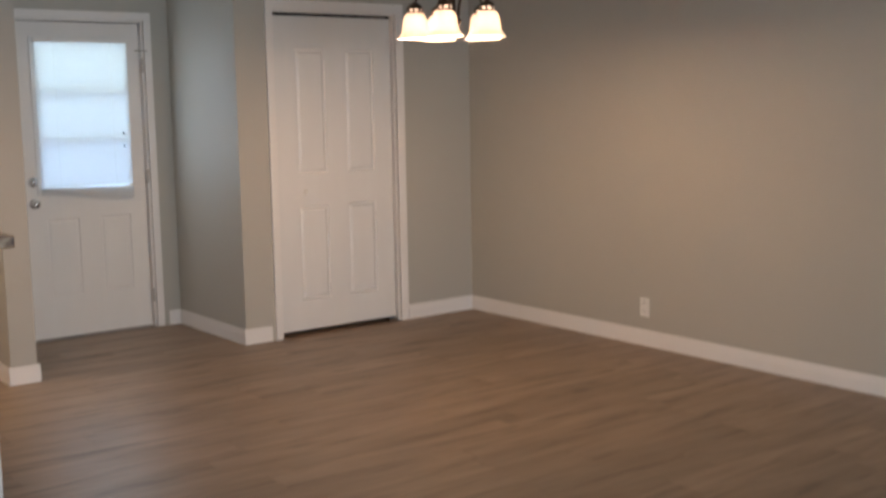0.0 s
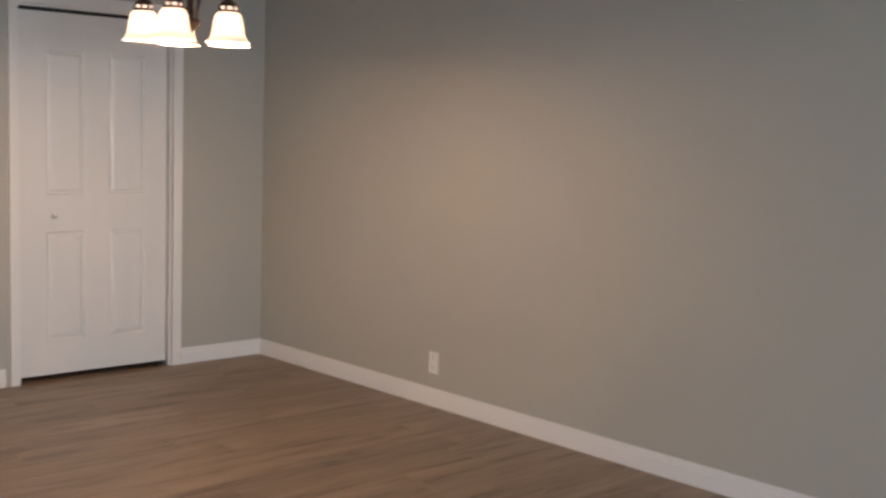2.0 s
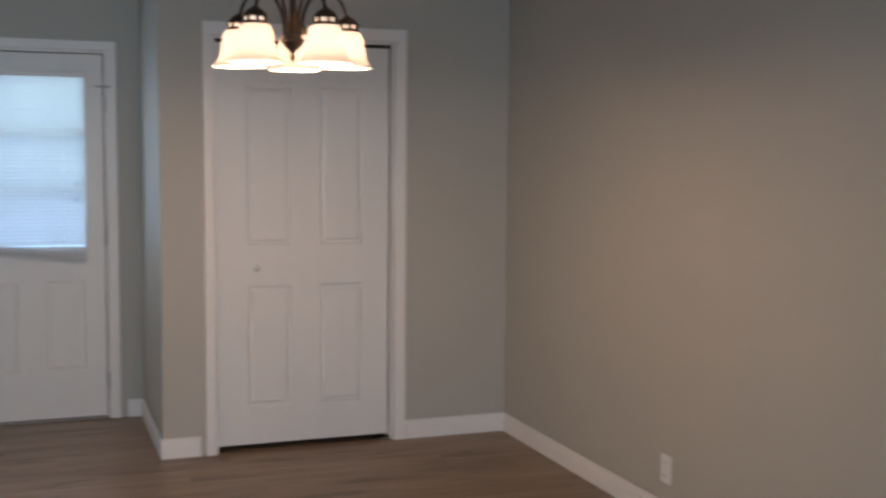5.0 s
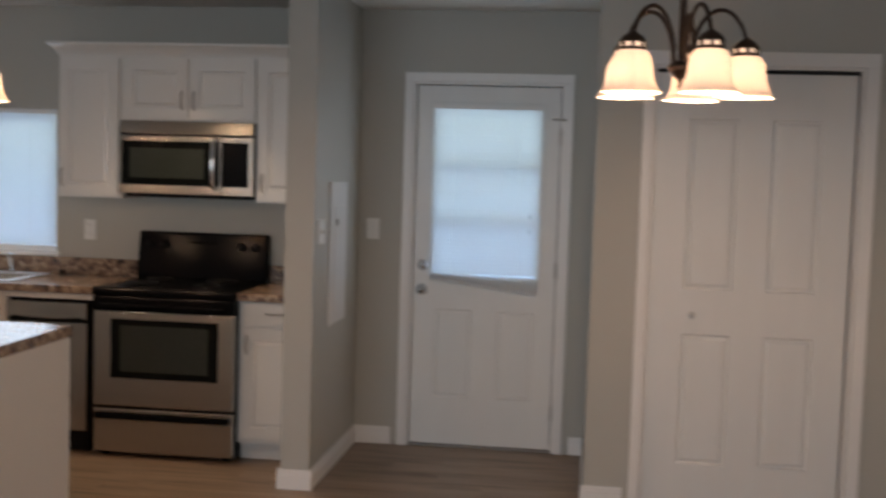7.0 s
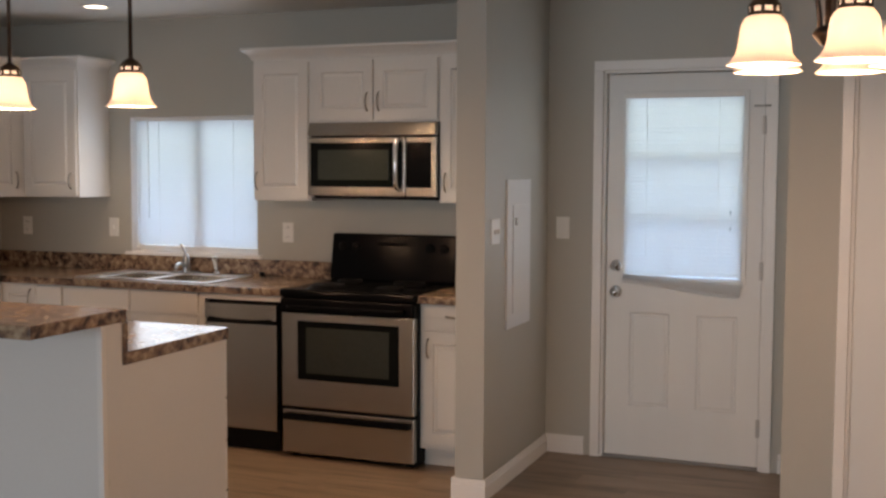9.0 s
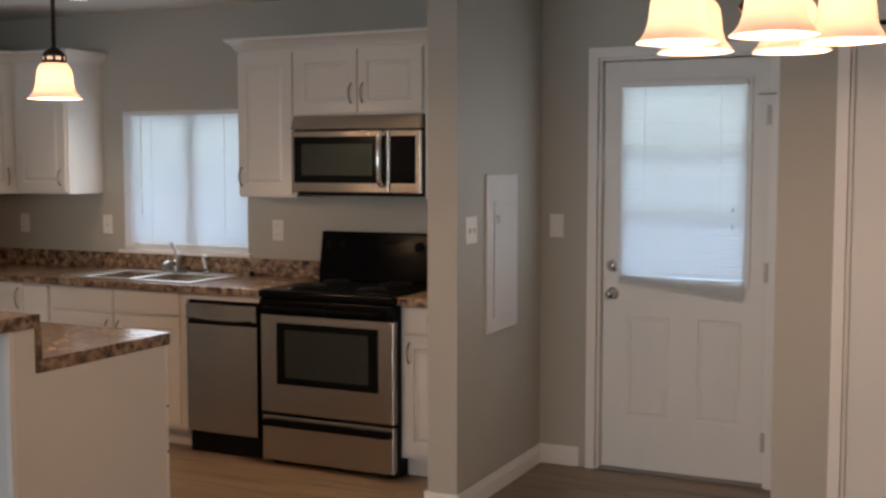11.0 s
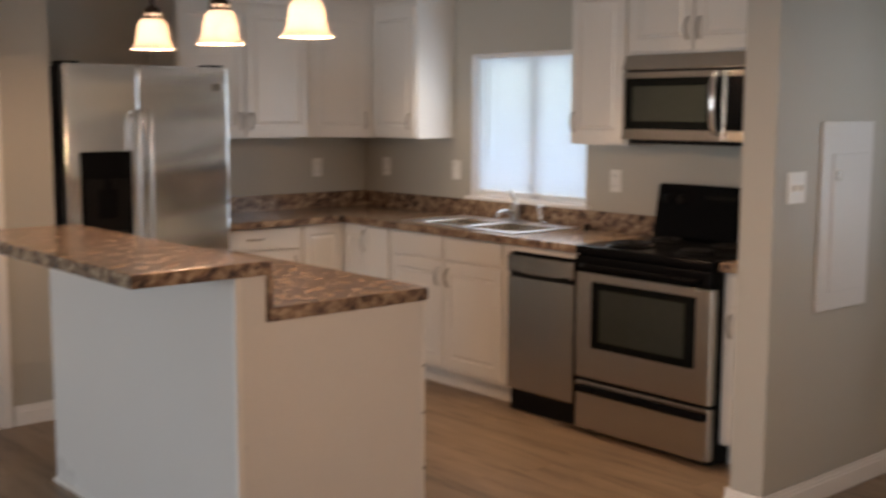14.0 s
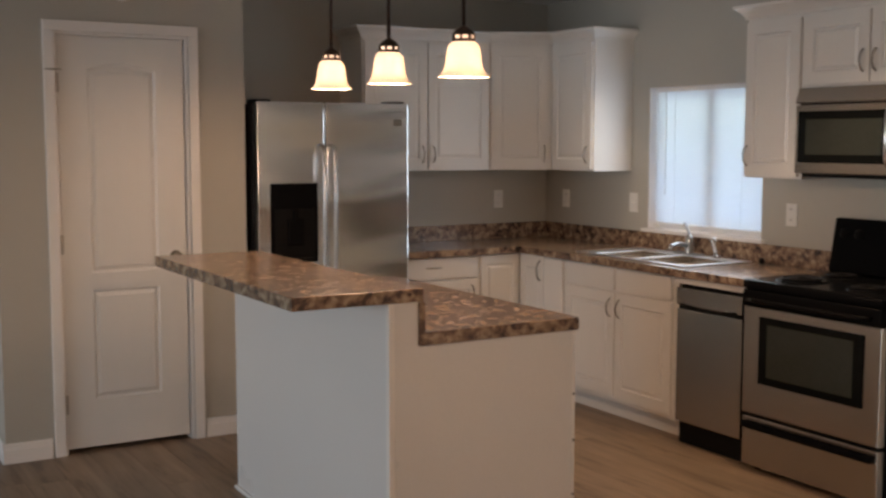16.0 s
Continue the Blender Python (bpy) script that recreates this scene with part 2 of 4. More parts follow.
def lathe(name, profile, mat, seg=28, parent=None, m=None, wave=0.0, waves=0):
    """A turned body round z; wave scallops the lowest ring."""
    bm = bmesh.new()
    low = min(z for r, z in profile)
    rings = []
    for r, z in profile:
        ring = []
        for i in range(seg):
            a = 2 * math.pi * i / seg
            k = 1 + (wave * math.cos(waves * a) * max(0, 1 - (z - low) / 0.035) if wave else 0)
            ring.append(bm.verts.new((r * k * math.cos(a), r * k * math.sin(a), z)))
        rings.append(ring)
    for a, b in zip(rings, rings[1:]):
        for i in range(seg):
            bm.faces.new((a[i], a[(i + 1) % seg], b[(i + 1) % seg], b[i]))
    for ring, (r, z) in ((rings[0], profile[0]), (rings[-1], profile[-1])):
        if r < 0.02 and r > 0:
            bm.faces.new(ring)
    return finish(bm, name, mat, parent, True, m)


def tube(name, pts, radius, mat, parent=None, m=None, seg=10):
    """A round bar along points."""
    bm = bmesh.new()
    pts = [Vector(p) for p in pts]
    rings = []
    side = Vector((0.31, 0.77, 0.55))
    for i, p in enumerate(pts):
        d = (pts[min(i + 1, len(pts) - 1)] - pts[max(i - 1, 0)]).normalized()
        u = (side - d * side.dot(d)).normalized()
        side = u
        w = d.cross(u)
        rings.append([bm.verts.new(p + radius * (math.cos(a) * u + math.sin(a) * w)) for a in (2 * math.pi * k / seg for k in range(seg))])
    for a, b in zip(rings, rings[1:]):
        for i in range(seg):
            bm.faces.new((a[i], a[(i + 1) % seg], b[(i + 1) % seg], b[i]))
    bm.faces.new(rings[0]), bm.faces.new(rings[-1])
    return finish(bm, name, mat, parent, True, m)


def panelled(name, w, h, panels, mat, depth=0.035, parent=None, m=None, arch=0.0, rim=0.012, field=0.022, sink=0.009, edge=0.0025, hole=None):
    """A slab in its own x (width) and z (height), front at y = 0; each panel (x0, z0, x1, z1) is sunk with a raised field. arch: rise of the upper panels' tops."""
    bm = bmesh.new()
    xs = sorted({0, w, *(p[0] for p in panels), *(p[2] for p in panels)})
    zs = sorted({0, h, *(p[1] for p in panels), *(p[3] for p in panels)})
    top = max((p[3] for p in panels), default=0)
    made = {}

    def v(x, z):
        k = (round(x, 5), round(z, 5))
        if k not in made:
            made[k] = bm.verts.new((x, 0, z))
        return made[k]

    def curve(x0, x1, z):
        if arch and abs(z - top) < 1e-6 and any(abs(p[0] - x0) < 1e-6 and abs(p[3] - z) < 1e-6 for p in panels):
            return [v(x0 + (x1 - x0) * k / 12, z + arch * math.sin(math.pi * k / 12)) for k in range(13)]
        return [v(x0, z), v(x1, z)]

    sunk = []
    for x0, x1 in zip(xs, xs[1:]):
        for z0, z1 in zip(zs, zs[1:]):
            f = bm.faces.new(curve(x0, x1, z0) + curve(x0, x1, z1)[::-1])
            if any(p[0] <= x0 and p[2] >= x1 and p[1] <= z0 and p[3] >= z1 for p in panels):
                sunk.append(f)
    for f in bm.faces:
        f.normal_update()
        if f.normal.y > 0:
            f.normal_flip()
    outer = [e for e in bm.edges if len(e.link_faces) == 1]
    ext = bmesh.ops.extrude_edge_only(bm, edges=outer)["geom"]
    back = [g for g in ext if isinstance(g, bmesh.types.BMVert)]
    bmesh.ops.translate(bm, verts=back, vec=(0, depth, 0))
    bmesh.ops.contextual_create(bm, geom=[g for g in ext if isinstance(g, bmesh.types.BMEdge)])
    if edge:
        bmesh.ops.bevel(bm, geom=outer, offset=edge, segments=2, affect="EDGES")
    sunk = [f for f in sunk if f.is_valid]
    if sunk:
        bmesh.ops.inset_individual(bm, faces=sunk, thickness=rim, depth=-sink)
        bmesh.ops.inset_individual(bm, faces=sunk, thickness=rim * 0.7, depth=0)
        bmesh.ops.inset_individual(bm, faces=sunk, thickness=field, depth=sink * 0.8)
    return finish(bm, name, mat, parent, False, m)


def empty(name, m, label, category="", group="", kind=""):
    ob = new(name)
    ob.matrix_basis = m
    return tagged(ob, label, category, group, kind)


def bow_handle(parent, x, z, length=0.10, upright=True, mat=None, out=0.028, r=0.0045):
    """A bowed bar pull on a front at y = 0."""
    pts = []
    for k in range(11):
        a = k / 10
        s, d = (a - 0.5) * length, -out * math.sin(math.pi * a) ** 0.6
        pts.append((x, d, z + s) if upright else (x + s, d, z))
    return tube("handle", pts, r, mat or NICKEL, parent)


# ---- structure ----
def structure(name, items, mat, label, bevel=0.0):
    return tagged(boxes(name, items, mat, bevel), label, kind="structure")


T = 0.14
WIN = (-0.808, 1.005, 0.10, 1.84)     # sink window: x0, z0, x1, z1
ED = (2.185, 3.015, 2.045)           # outside door opening: x0, x1, top
CD = (3.442, 4.365, 2.06)             # closet opening
PD = (3.795, 4.44, 2.04)             # pantry opening along y
PX = -1.17                           # face of the pantry wall

structure("wall_north", [
    (-3.4, NORTH, 0, WIN[0], NORTH + T, H), (WIN[0], NORTH, 0, WIN[2], NORTH + T, WIN[1]), (WIN[0], NORTH, WIN[3], WIN[2], NORTH + T, H),
    (WIN[2], NORTH, 0, ED[0], NORTH + T, H), (ED[0], NORTH, ED[2], ED[1], NORTH + T, H), (ED[1], NORTH, 0, EAST + T, NORTH + T, H)],
    WALL, "greige painted outside wall with window and back door")
structure("wall_closet", [
    (3.19, CLOSET, 0, CD[0], CLOSET + 0.11, H), (CD[0], CLOSET, CD[2], CD[1], CLOSET + 0.11, H), (CD[1], CLOSET, 0, EAST, CLOSET + 0.11, H),
    (3.19, CLOSET + 0.11, 0, 3.30, NORTH, H)], WALL, "greige painted closet wall round a white door")
structure("wall_east", [(EAST, SOUTH - T, 0, EAST + T, NORTH, H)], WALL, "long greige painted dining room wall")
structure("wall_partition", [(1.745, 6.12, 0, 1.885, NORTH, H)], WALL, "greige painted partition between kitchen and back hall")
structure("wall_west", [(WEST - T, 4.735, 0, WEST, NORTH, H)], WALL, "greige painted kitchen wall behind the fridge")
structure("wall_pantry", [
    (PX - 0.11, 3.52, 0, PX, PD[0], H), (PX - 0.11, PD[0], PD[2], PX, PD[1], H), (PX - 0.11, PD[1], 0, PX, 4.735, H),
    (WEST - T, 4.625, 0, PX - 0.11, 4.735, H), (-3.4, 3.52, 0, PX - 0.11, 3.63, H)], WALL, "greige painted pantry wall with a narrow door")
structure("wall_far_west", [(-3.4 - T, SOUTH - T, 0, -3.4, NORTH, H)], WALL, "greige painted side wall of the living room")
structure("wall_south", [
    (-3.4, SOUTH - T, 0, -1.45, SOUTH, H), (-1.45, SOUTH - T, 0, 3.15, SOUTH, 0.55), (-1.45, SOUTH - T, 2.15, 3.15, SOUTH, H), (3.15, SOUTH - T, 0, EAST, SOUTH, H)],
    WALL, "greige painted living room wall with a wide window")
structure("ceiling", [(-3.6, SOUTH - T, H, EAST + T, NORTH + T, H + 0.1)], CEIL, "flat white painted ceiling")


def baseboard(runs):
    """Each run: x0, y0, x1, y1 of a strip against its wall."""
    for x0, y0, x1, y1 in runs:
        bm = bmesh.new()
        along_x = abs(x1 - x0) > abs(y1 - y0)
        for z_0, z_1, in_, bev in ((0.0005, 0.070, 0.0, 0.0025), (0.0695, 0.084, 0.004, 0.003), (0.0835, 0.100, 0.007, 0.003)):
            dx, dy = (0.0, in_) if along_x else (in_, 0.0)
            add_box(bm, x0 + dx, y0 + dy, z_0, x1 - dx, y1 - dy, z_1, bev)
        tagged(finish(bm, "baseboard", TRIM), "white moulded baseboard along the wall", kind="structure")


B = 0.015
baseboard([
    (EAST - B, SOUTH, EAST, CLOSET - B), (4.43, CLOSET - B, EAST, CLOSET), (3.19 - B, CLOSET - B, 3.37, CLOSET), (3.19 - B, CLOSET, 3.19, NORTH - B),
    (3.10, NORTH - B, 3.19, NORTH), (1.885, NORTH - B, 2.10, NORTH), (1.885, 6.12, 1.885 + B, NORTH - B), (1.745 - B, 6.12 - B, 1.885 + B, 6.12),
    (1.745 - B, 6.12, 1.745, 6.5), (PX, 4.50, PX + B, 4.735), (PX, 3.52 - B, PX + B, 3.735), (-3.4, 3.52 - B, PX, 3.52)])


def casing(parent, x0, x1, top, width=0.062, proud=0.017, deep=0.12, first=None):
    """Door trim round an opening of its own x, standing proud of the wall face at y = 0, with its jamb."""
    bm = bmesh.new()
    for a, b in ((x0 - (first or width), x0), (x1, x1 + width)):
        add_box(bm, a, -proud, 0, b, 0, top, 0.003)
        inner = (b - 0.02, b) if a < x0 else (a, a + 0.02)
        add_box(bm, inner[0], -proud + 0.004, 0, inner[1], 0.0, top, 0.002)
    add_box(bm, x0 - (first or width), -proud, top, x1 + width, 0, top + width, 0.003)
    o = finish(bm, "casing", TRIM, parent)
    boxes("jamb", [(x0 - 0.0, 0.001, 0, x0 + 0.014, deep, top), (x1 - 0.014, 0.001, 0, x1, deep, top), (x0 + 0.014, 0.001, top - 0.014, x1 - 0.014, deep, top)], TRIM, 0.001, parent)
    return o


def knob(parent, x, y, z, mat, r=0.027):
    m = pose(x, y, z, 90)
    lathe("rosette", [(0.001, 0.010), (r * 1.1, 0.009), (r * 1.2, 0.0)], mat, 24, parent, m)
    lathe("knob", [(0.011, 0.0), (0.011, 0.026), (r * 0.75, 0.032), (r, 0.044), (r * 0.92, 0.056), (r * 0.5, 0.064), (0.001, 0.066)], mat, 24, parent, m)


def hinge(parent, x, y, z):
    boxes("hinge", [(x - 0.010, y - 0.004, z - 0.045, x + 0.010, y, z + 0.045), (x - 0.004, y - 0.011, z - 0.047, x + 0.004, y - 0.003, z + 0.047)], HINGE, 0.001, parent)


# back door with a half light
door = empty("door_1", pose(0, NORTH, 0), "closed white half-glass back door with a blind", "door", kind="structure")
casing(door, ED[0], ED[1], ED[2] - 0.005, 0.05)
boxes("door_stop_strip", [(ED[0] + 0.014, 0.035 + 0.042, 0.01, ED[0] + 0.03, 0.035 + 0.06, 2.03), (ED[1] - 0.03, 0.035 + 0.042, 0.01, ED[1] - 0.014, 0.035 + 0.06, 2.03), (ED[0] + 0.014, 0.035 + 0.042, 2.015, ED[1] - 0.014, 0.035 + 0.06, 2.031)], DARK, 0.001, door)
SX, SW, SY = 2.2035, 0.792, 0.035
panelled("slab", SW, 0.845, [(0.125, 0.265, 0.335, 0.765), (0.475, 0.265, 0.68, 0.765)], DOORW, 0.04, door, pose(SX, SY, 0.012), rim=0.010, field=0.018, sink=0.006, edge=0)
boxes("upper_slab", [(SX, SY, 0.857, SX + 0.10, SY + 0.04, 2.0205), (SX + SW - 0.10, SY, 0.857, SX + SW, SY + 0.04, 2.0205), (SX + 0.10, SY, 0.857, SX + SW - 0.10, SY + 0.04, 0.965), (SX + 0.10, SY, 1.90, SX + SW - 0.10, SY + 0.04, 2.0205)], DOORW, 0, door)
GX0, GX1, GZ0, GZ1 = SX + 0.10, SX + SW - 0.10, 0.965, 1.90
boxes("light_frame", [(GX0 - 0.025, SY - 0.012, GZ0 - 0.03, GX0 + 0.008, SY - 0.001, GZ1 + 0.03), (GX1 - 0.008, SY - 0.012, GZ0 - 0.03, GX1 + 0.025, SY - 0.001, GZ1 + 0.03), (GX0 + 0.008, SY - 0.012, GZ1 - 0.008, GX1 - 0.008, SY - 0.001, GZ1 + 0.03), (GX0 + 0.008, SY - 0.012, GZ0 - 0.03, GX1 - 0.008, SY - 0.001, GZ0 + 0.008)], DOORW, 0.004, door)
bars = [(GX0, SY + 0.014, z - 0.011, GX1, SY + 0.030, z + 0.011) for z in (1.275, 1.585)] + [(x - 0.005, SY + 0.015, GZ0, x + 0.005, SY + 0.029, GZ1) for x in (GX0 + 0.208, GX0 + 0.416)]
boxes("glazing_bar", bars, DOORW, 0.002, door)
pane = boxes("glass", [(GX0, SY + 0.032, GZ0, GX1, SY + 0.036, GZ1)], GLASS, 0, door)
pane.visible_shadow = False
knob(door, SX + 0.052, SY, 0.885, CHROME)
lathe("deadbolt", [(0.001, 0.024), (0.015, 0.023), (0.020, 0.015), (0.030, 0.012), (0.032, 0.0)], CHROME, 24, door, pose(SX + 0.052, SY, 1.022, 90))
for z in (1.75, 1.02, 0.22):
    hinge(door, SX + SW + 0.003, 0.0, z)
tube("door_stop", [(SX + SW - 0.045, -0.016, 1.845), (SX + SW + 0.035, -0.022, 1.845)], 0.004, NICKEL, door)
boxes("threshold", [(ED[0] + 0.014, -0.004, 0.0005, ED[1] - 0.014, 0.12, 0.010)], RUBBER, 0.003, door)

# closet door
door = empty("door_2", pose(0, CLOSET, 0), "closed white four-panel closet door", "door", kind="structure")
casing(door, CD[0], CD[1], CD[2], first=0.045)
panelled("slab", 0.884, 1.995, [(0.155, 0.19, 0.375, 0.80), (0.155, 1.005, 0.375, 1.79), (0.525, 0.19, 0.745, 0.80), (0.525, 1.005, 0.745, 1.79)], DOORW, 0.034, door, pose(CD[0] + 0.0145, 0.02, 0.032), rim=0.010, field=0.024, sink=0.010)
lathe("knob", [(0.006, 0.0), (0.006, 0.012), (0.013, 0.017), (0.016, 0.025), (0.010, 0.032), (0.001, 0.034)], PLATE, 20, door, pose(CD[0] + 0.21, 0.02, 0.925, 90))
# track strip, coloured near-black for the shade above the slab
boxes("track", [(CD[0] + 0.014, 0.03, CD[2] - 0.032, CD[1] - 0.014, 0.06, CD[2] - 0.014)], DARK, 0, door)
boxes("pivot_bracket", [(CD[1] - 0.075, 0.012, 0.0, CD[1] - 0.014, 0.05, 0.012)], NICKEL, 0.001, door)
# added board, coloured near-black so the closet's unlit inside shows in the gaps
structure("closet_shade", [(CD[0] - 0.1, NORTH - 0.3, 0, CD[1] + 0.1, NORTH - 0.2, H - 0.01)], DARK, "near-black board standing in for the shade inside the closet")

# pantry door
door = empty("door_3", pose(PX, 0, 0, 0, 0, 90), "closed white two-panel arched pantry door", "door", kind="structure")
casing(door, PD[0], PD[1], PD[2], 0.05)
panelled("slab", 0.606, 1.998, [(0.135, 0.235, 0.465, 0.775), (0.135, 0.86, 0.465, 1.84)], DOORW, 0.035, door, pose(PD[0] + 0.017, 0.012, 0.026), arch=0.035, rim=0.012, field=0.024, sink=0.009)
knob(door, PD[0] + 0.567, 0.012, 0.945, NICKEL)
for z in (1.80, 1.03, 0.25):
    hinge(door, PD[0] + 0.012, 0.008, z)
tube("door_stop", [(PD[0] - 0.045, -0.022, 1.86), (PD[0] + 0.03, -0.020, 1.86)], 0.004, NICKEL, door)
# added near-black board for the unlit pantry, seen through the door gaps
structure("pantry_shade", [(PX - 0.5, 3.7, 0, PX - 0.4, 4.55, H - 0.01)], DARK, "near-black board standing in for the shade inside the pantry")

# sink window
window = empty("window_1", pose(0, NORTH, 0), "sliding white sink window with its blind down", "window", kind="structure")
x0, z0, x1, z1 = WIN
boxes("frame", [(x0, 0.085, z0, x0 + 0.035, 0.13, z1), (x1 - 0.035, 0.085, z0, x1, 0.13, z1), (x0 + 0.035, 0.085, z1 - 0.035, x1 - 0.035, 0.13, z1), (x0 + 0.035, 0.085, z0, x1 - 0.035, 0.13, z0 + 0.035), (-0.37, 0.08, z0 + 0.035, -0.32, 0.125, z1 - 0.035)], TRIM, 0.003, window)
boxes("sill", [(x0 - 0.03, -0.028, z0 - 0.018, x1 + 0.03, 0.0, z0 + 0.002), (x0 + 0.001, 0.0, z0 - 0.0, x1 - 0.001, 0.085, z0 + 0.002)], TRIM, 0.002, window)
boxes("reveal", [(x0, 0.001, z0 + 0.003, x0 + 0.004, 0.085, z1 - 0.001), (x1 - 0.004, 0.001, z0 + 0.003, x1, 0.085, z1 - 0.001), (x0 + 0.004, 0.001, z1 - 0.005, x1 - 0.004, 0.085, z1 - 0.001)], TRIM, 0, window)
pane = boxes("glass", [(x0 + 0.035, 0.10, z0 + 0.035, x1 - 0.035, 0.104, z1 - 0.035)], GLASS, 0, window)
pane.visible_shadow = False


def blind(m, width, top, bottom, label, skew=0.0, wand=True):
    """A mini blind, nearly closed: head rail, slats, cords, bottom rail and wand."""
    b = empty("blind", m, label, "blind", "white mini blinds")
    boxes("head_rail", [(0, -0.008, top - 0.022, width, 0.018, top)], TRIM, 0.002, b)
    pitch = 0.0212
    count = int((top - bottom - 0.04) / pitch)
    bm = bmesh.new()
    for k in range(4):
        y, z = (-0.0075 + 0.005 * k), (-0.0125 + 0.0083 * k)
        bulge = 0.0014 * math.sin(math.pi * k / 3)
        for x in (0.004, width - 0.004):
            bm.verts.new((x, y + bulge, -z))
    bm.verts.ensure_lookup_table()
    for k in range(3):
        bm.faces.new((bm.verts[2 * k], bm.verts[2 * k + 1], bm.verts[2 * k + 3], bm.verts[2 * k + 2]))
    first = finish(bm, "slat", SLAT, b, True, pose(0, 0.005, top - 0.034))
    for i in range(1, count):
        s = new("slat", first.data)
        s.parent = b
        s.matrix_basis = pose(0, 0.005, top - 0.034 - pitch * i, random.uniform(-2, 2))
    z = top - 0.034 - pitch * count + 0.006
    if skew:
        low = z - 0.004
        for k in range(6):
            drop = skew * (k + 1) / 6
            f = new("slat", first.data)
            f.parent = b
            f.matrix_basis = pose(0, 0.004 - 0.0012 * k, low - 0.001 * k, 0, math.degrees(math.atan2(drop, width)), 0)
        tilt = math.degrees(math.atan2(skew, width))
        boxes("bottom_rail", [(0.004, -0.010, -0.020, width - 0.012, 0.002, -0.006)], SLAT, 0.002, b, pose(0, 0, low - 0.004, 0, tilt, 0))
    else:
        boxes("bottom_rail", [(0.002, -0.004, z - 0.014, width - 0.002, 0.016, z)], TRIM, 0.002, b)
    if wand:
        tube("wand", [(0.10, -0.012, top - 0.02), (0.102, -0.013, top - 0.62)], 0.003, PLATE, b)
    for x in (width * 0.2, width * 0.8):
        tube("cord", [(x, -0.0105, top - 0.02), (x, -0.0105, z)], 0.0009, PLATE, b, seg=6)
    return b


blind(pose(x0 + 0.008, NORTH + 0.045, 0), x1 - x0 - 0.016, z1 - 0.006, z0 + 0.01, "lowered white mini blind glowing in the sink window")
b = blind(pose(GX0 - 0.008, NORTH + SY - 0.036, 0), GX1 - GX0 + 0.016, GZ1 + 0.014, GZ0 - 0.005, "lowered white mini blind hanging crooked on the back door", 0.075, False)
for tz in (1.30, 1.22):
    boxes("tassel", [(0.547, -0.018, tz, 0.551, -0.012, tz + 0.02)], BLACKM, 0.001, b)

back = boxes("backdrop", [(-2.5, NORTH + 0.9, -0.3, 4.6, NORTH + 0.95, 3.0)], OUT, 0)
tagged(back, "bright daylight outside the windows", kind="structure")
ground = boxes("ground", [(-40, -40, -0.3, 40, 40, -0.16)], material("pale concrete ground", (0.4, 0.39, 0.37), 0.9), 0)
tagged(ground, "pale ground outside the house", kind="structure")

# ---- kitchen ----
CT, CB = 0.888, 0.848          # counter top and underside
FY, FX = 6.54, -1.30           # cabinet fronts: along the window wall, along the fridge wall


def base_unit(name, m, w, h, doors, drawers, label, depth=0.58, toe=0.10, pulls=()):
    """A base cabinet; doors and drawers: (x0, z0, x1, z1) fronts; pulls: (x, z, upright)."""
    c = empty(name, m, label, "cabinet", "white base cabinets")
    boxes("body", [(0, 0.019, toe, w, depth, h), (0.0, 0.085, 0.001, w, 0.10, toe)], CAB, 0.001, c)
    for a, z0_, b_, z1_ in doors:
        d = panelled("door", b_ - a, z1_ - z0_, [(0.055, 0.06, b_ - a - 0.055, z1_ - z0_ - 0.06)], CAB, 0.018, c, pose(a, 0, z0_), rim=0.008, field=0.022, sink=0.007)
    for a, z0_, b_, z1_ in drawers:
        panelled("drawer_front", b_ - a, z1_ - z0_, [], CAB, 0.018, c, pose(a, 0, z0_), edge=0.005)
    for x, z, up in pulls:
        bow_handle(c, x, z, 0.10, up)
    return c


sc = base_unit("sink_cabinet", pose(-0.86, FY, 0), 0.962, CB,
          [(0.025, 0.125, 0.470, 0.705), (0.478, 0.125, 0.925, 0.705)], [(0.025, 0.718, 0.470, 0.842), (0.478, 0.718, 0.925, 0.842)],
          "white sink base cabinet with two raised-panel doors", pulls=[(0.435, 0.62, True), (0.515, 0.62, True)])
boxes("rail", [(0.9625, 0.001, 0.815, 1.470, 0.02, CB - 0.001)], CAB, 0.001, sc)
base_unit("drawer_cabinet", pose(FX, 5.675, 0, 0, 0, 90), 0.565, CB,
          [(0.02, 0.125, 0.56, 0.705)], [(0.02, 0.718, 0.56, 0.842)], "white base cabinet with one drawer beside the fridge", pulls=[(0.26, 0.785, False), (0.52, 0.62, True)])
base_unit("narrow_cabinet", pose(1.388, FY, 0), 0.352, CB,
          [(0.02, 0.125, 0.335, 0.705)], [(0.02, 0.718, 0.335, 0.842)], "narrow white base cabinet between stove and wall", pulls=[(0.195, 0.785, False), (0.05, 0.62, True)])
# corner unit with a folding inner-corner door
c = empty("corner_cabinet", pose(0, 0, 0), "white corner base cabinet with a folding L-shaped door", "cabinet", "white base cabinets")
prism("body", [(FX - 0.02, 6.242), (FX - 0.02, FY + 0.02), (-0.862, FY + 0.02), (-0.862, NORTH - 0.01), (WEST + 0.01, NORTH - 0.01), (WEST + 0.01, 6.242)], 0.10, CB, CAB, 0, c)
prism("plinth", [(FX - 0.09, 6.242), (FX - 0.09, FY + 0.09), (-0.862, FY + 0.09), (-0.862, FY + 0.12), (FX - 0.12, FY + 0.12), (FX - 0.12, 6.242)], 0.001, 0.0995, CAB, 0, c)
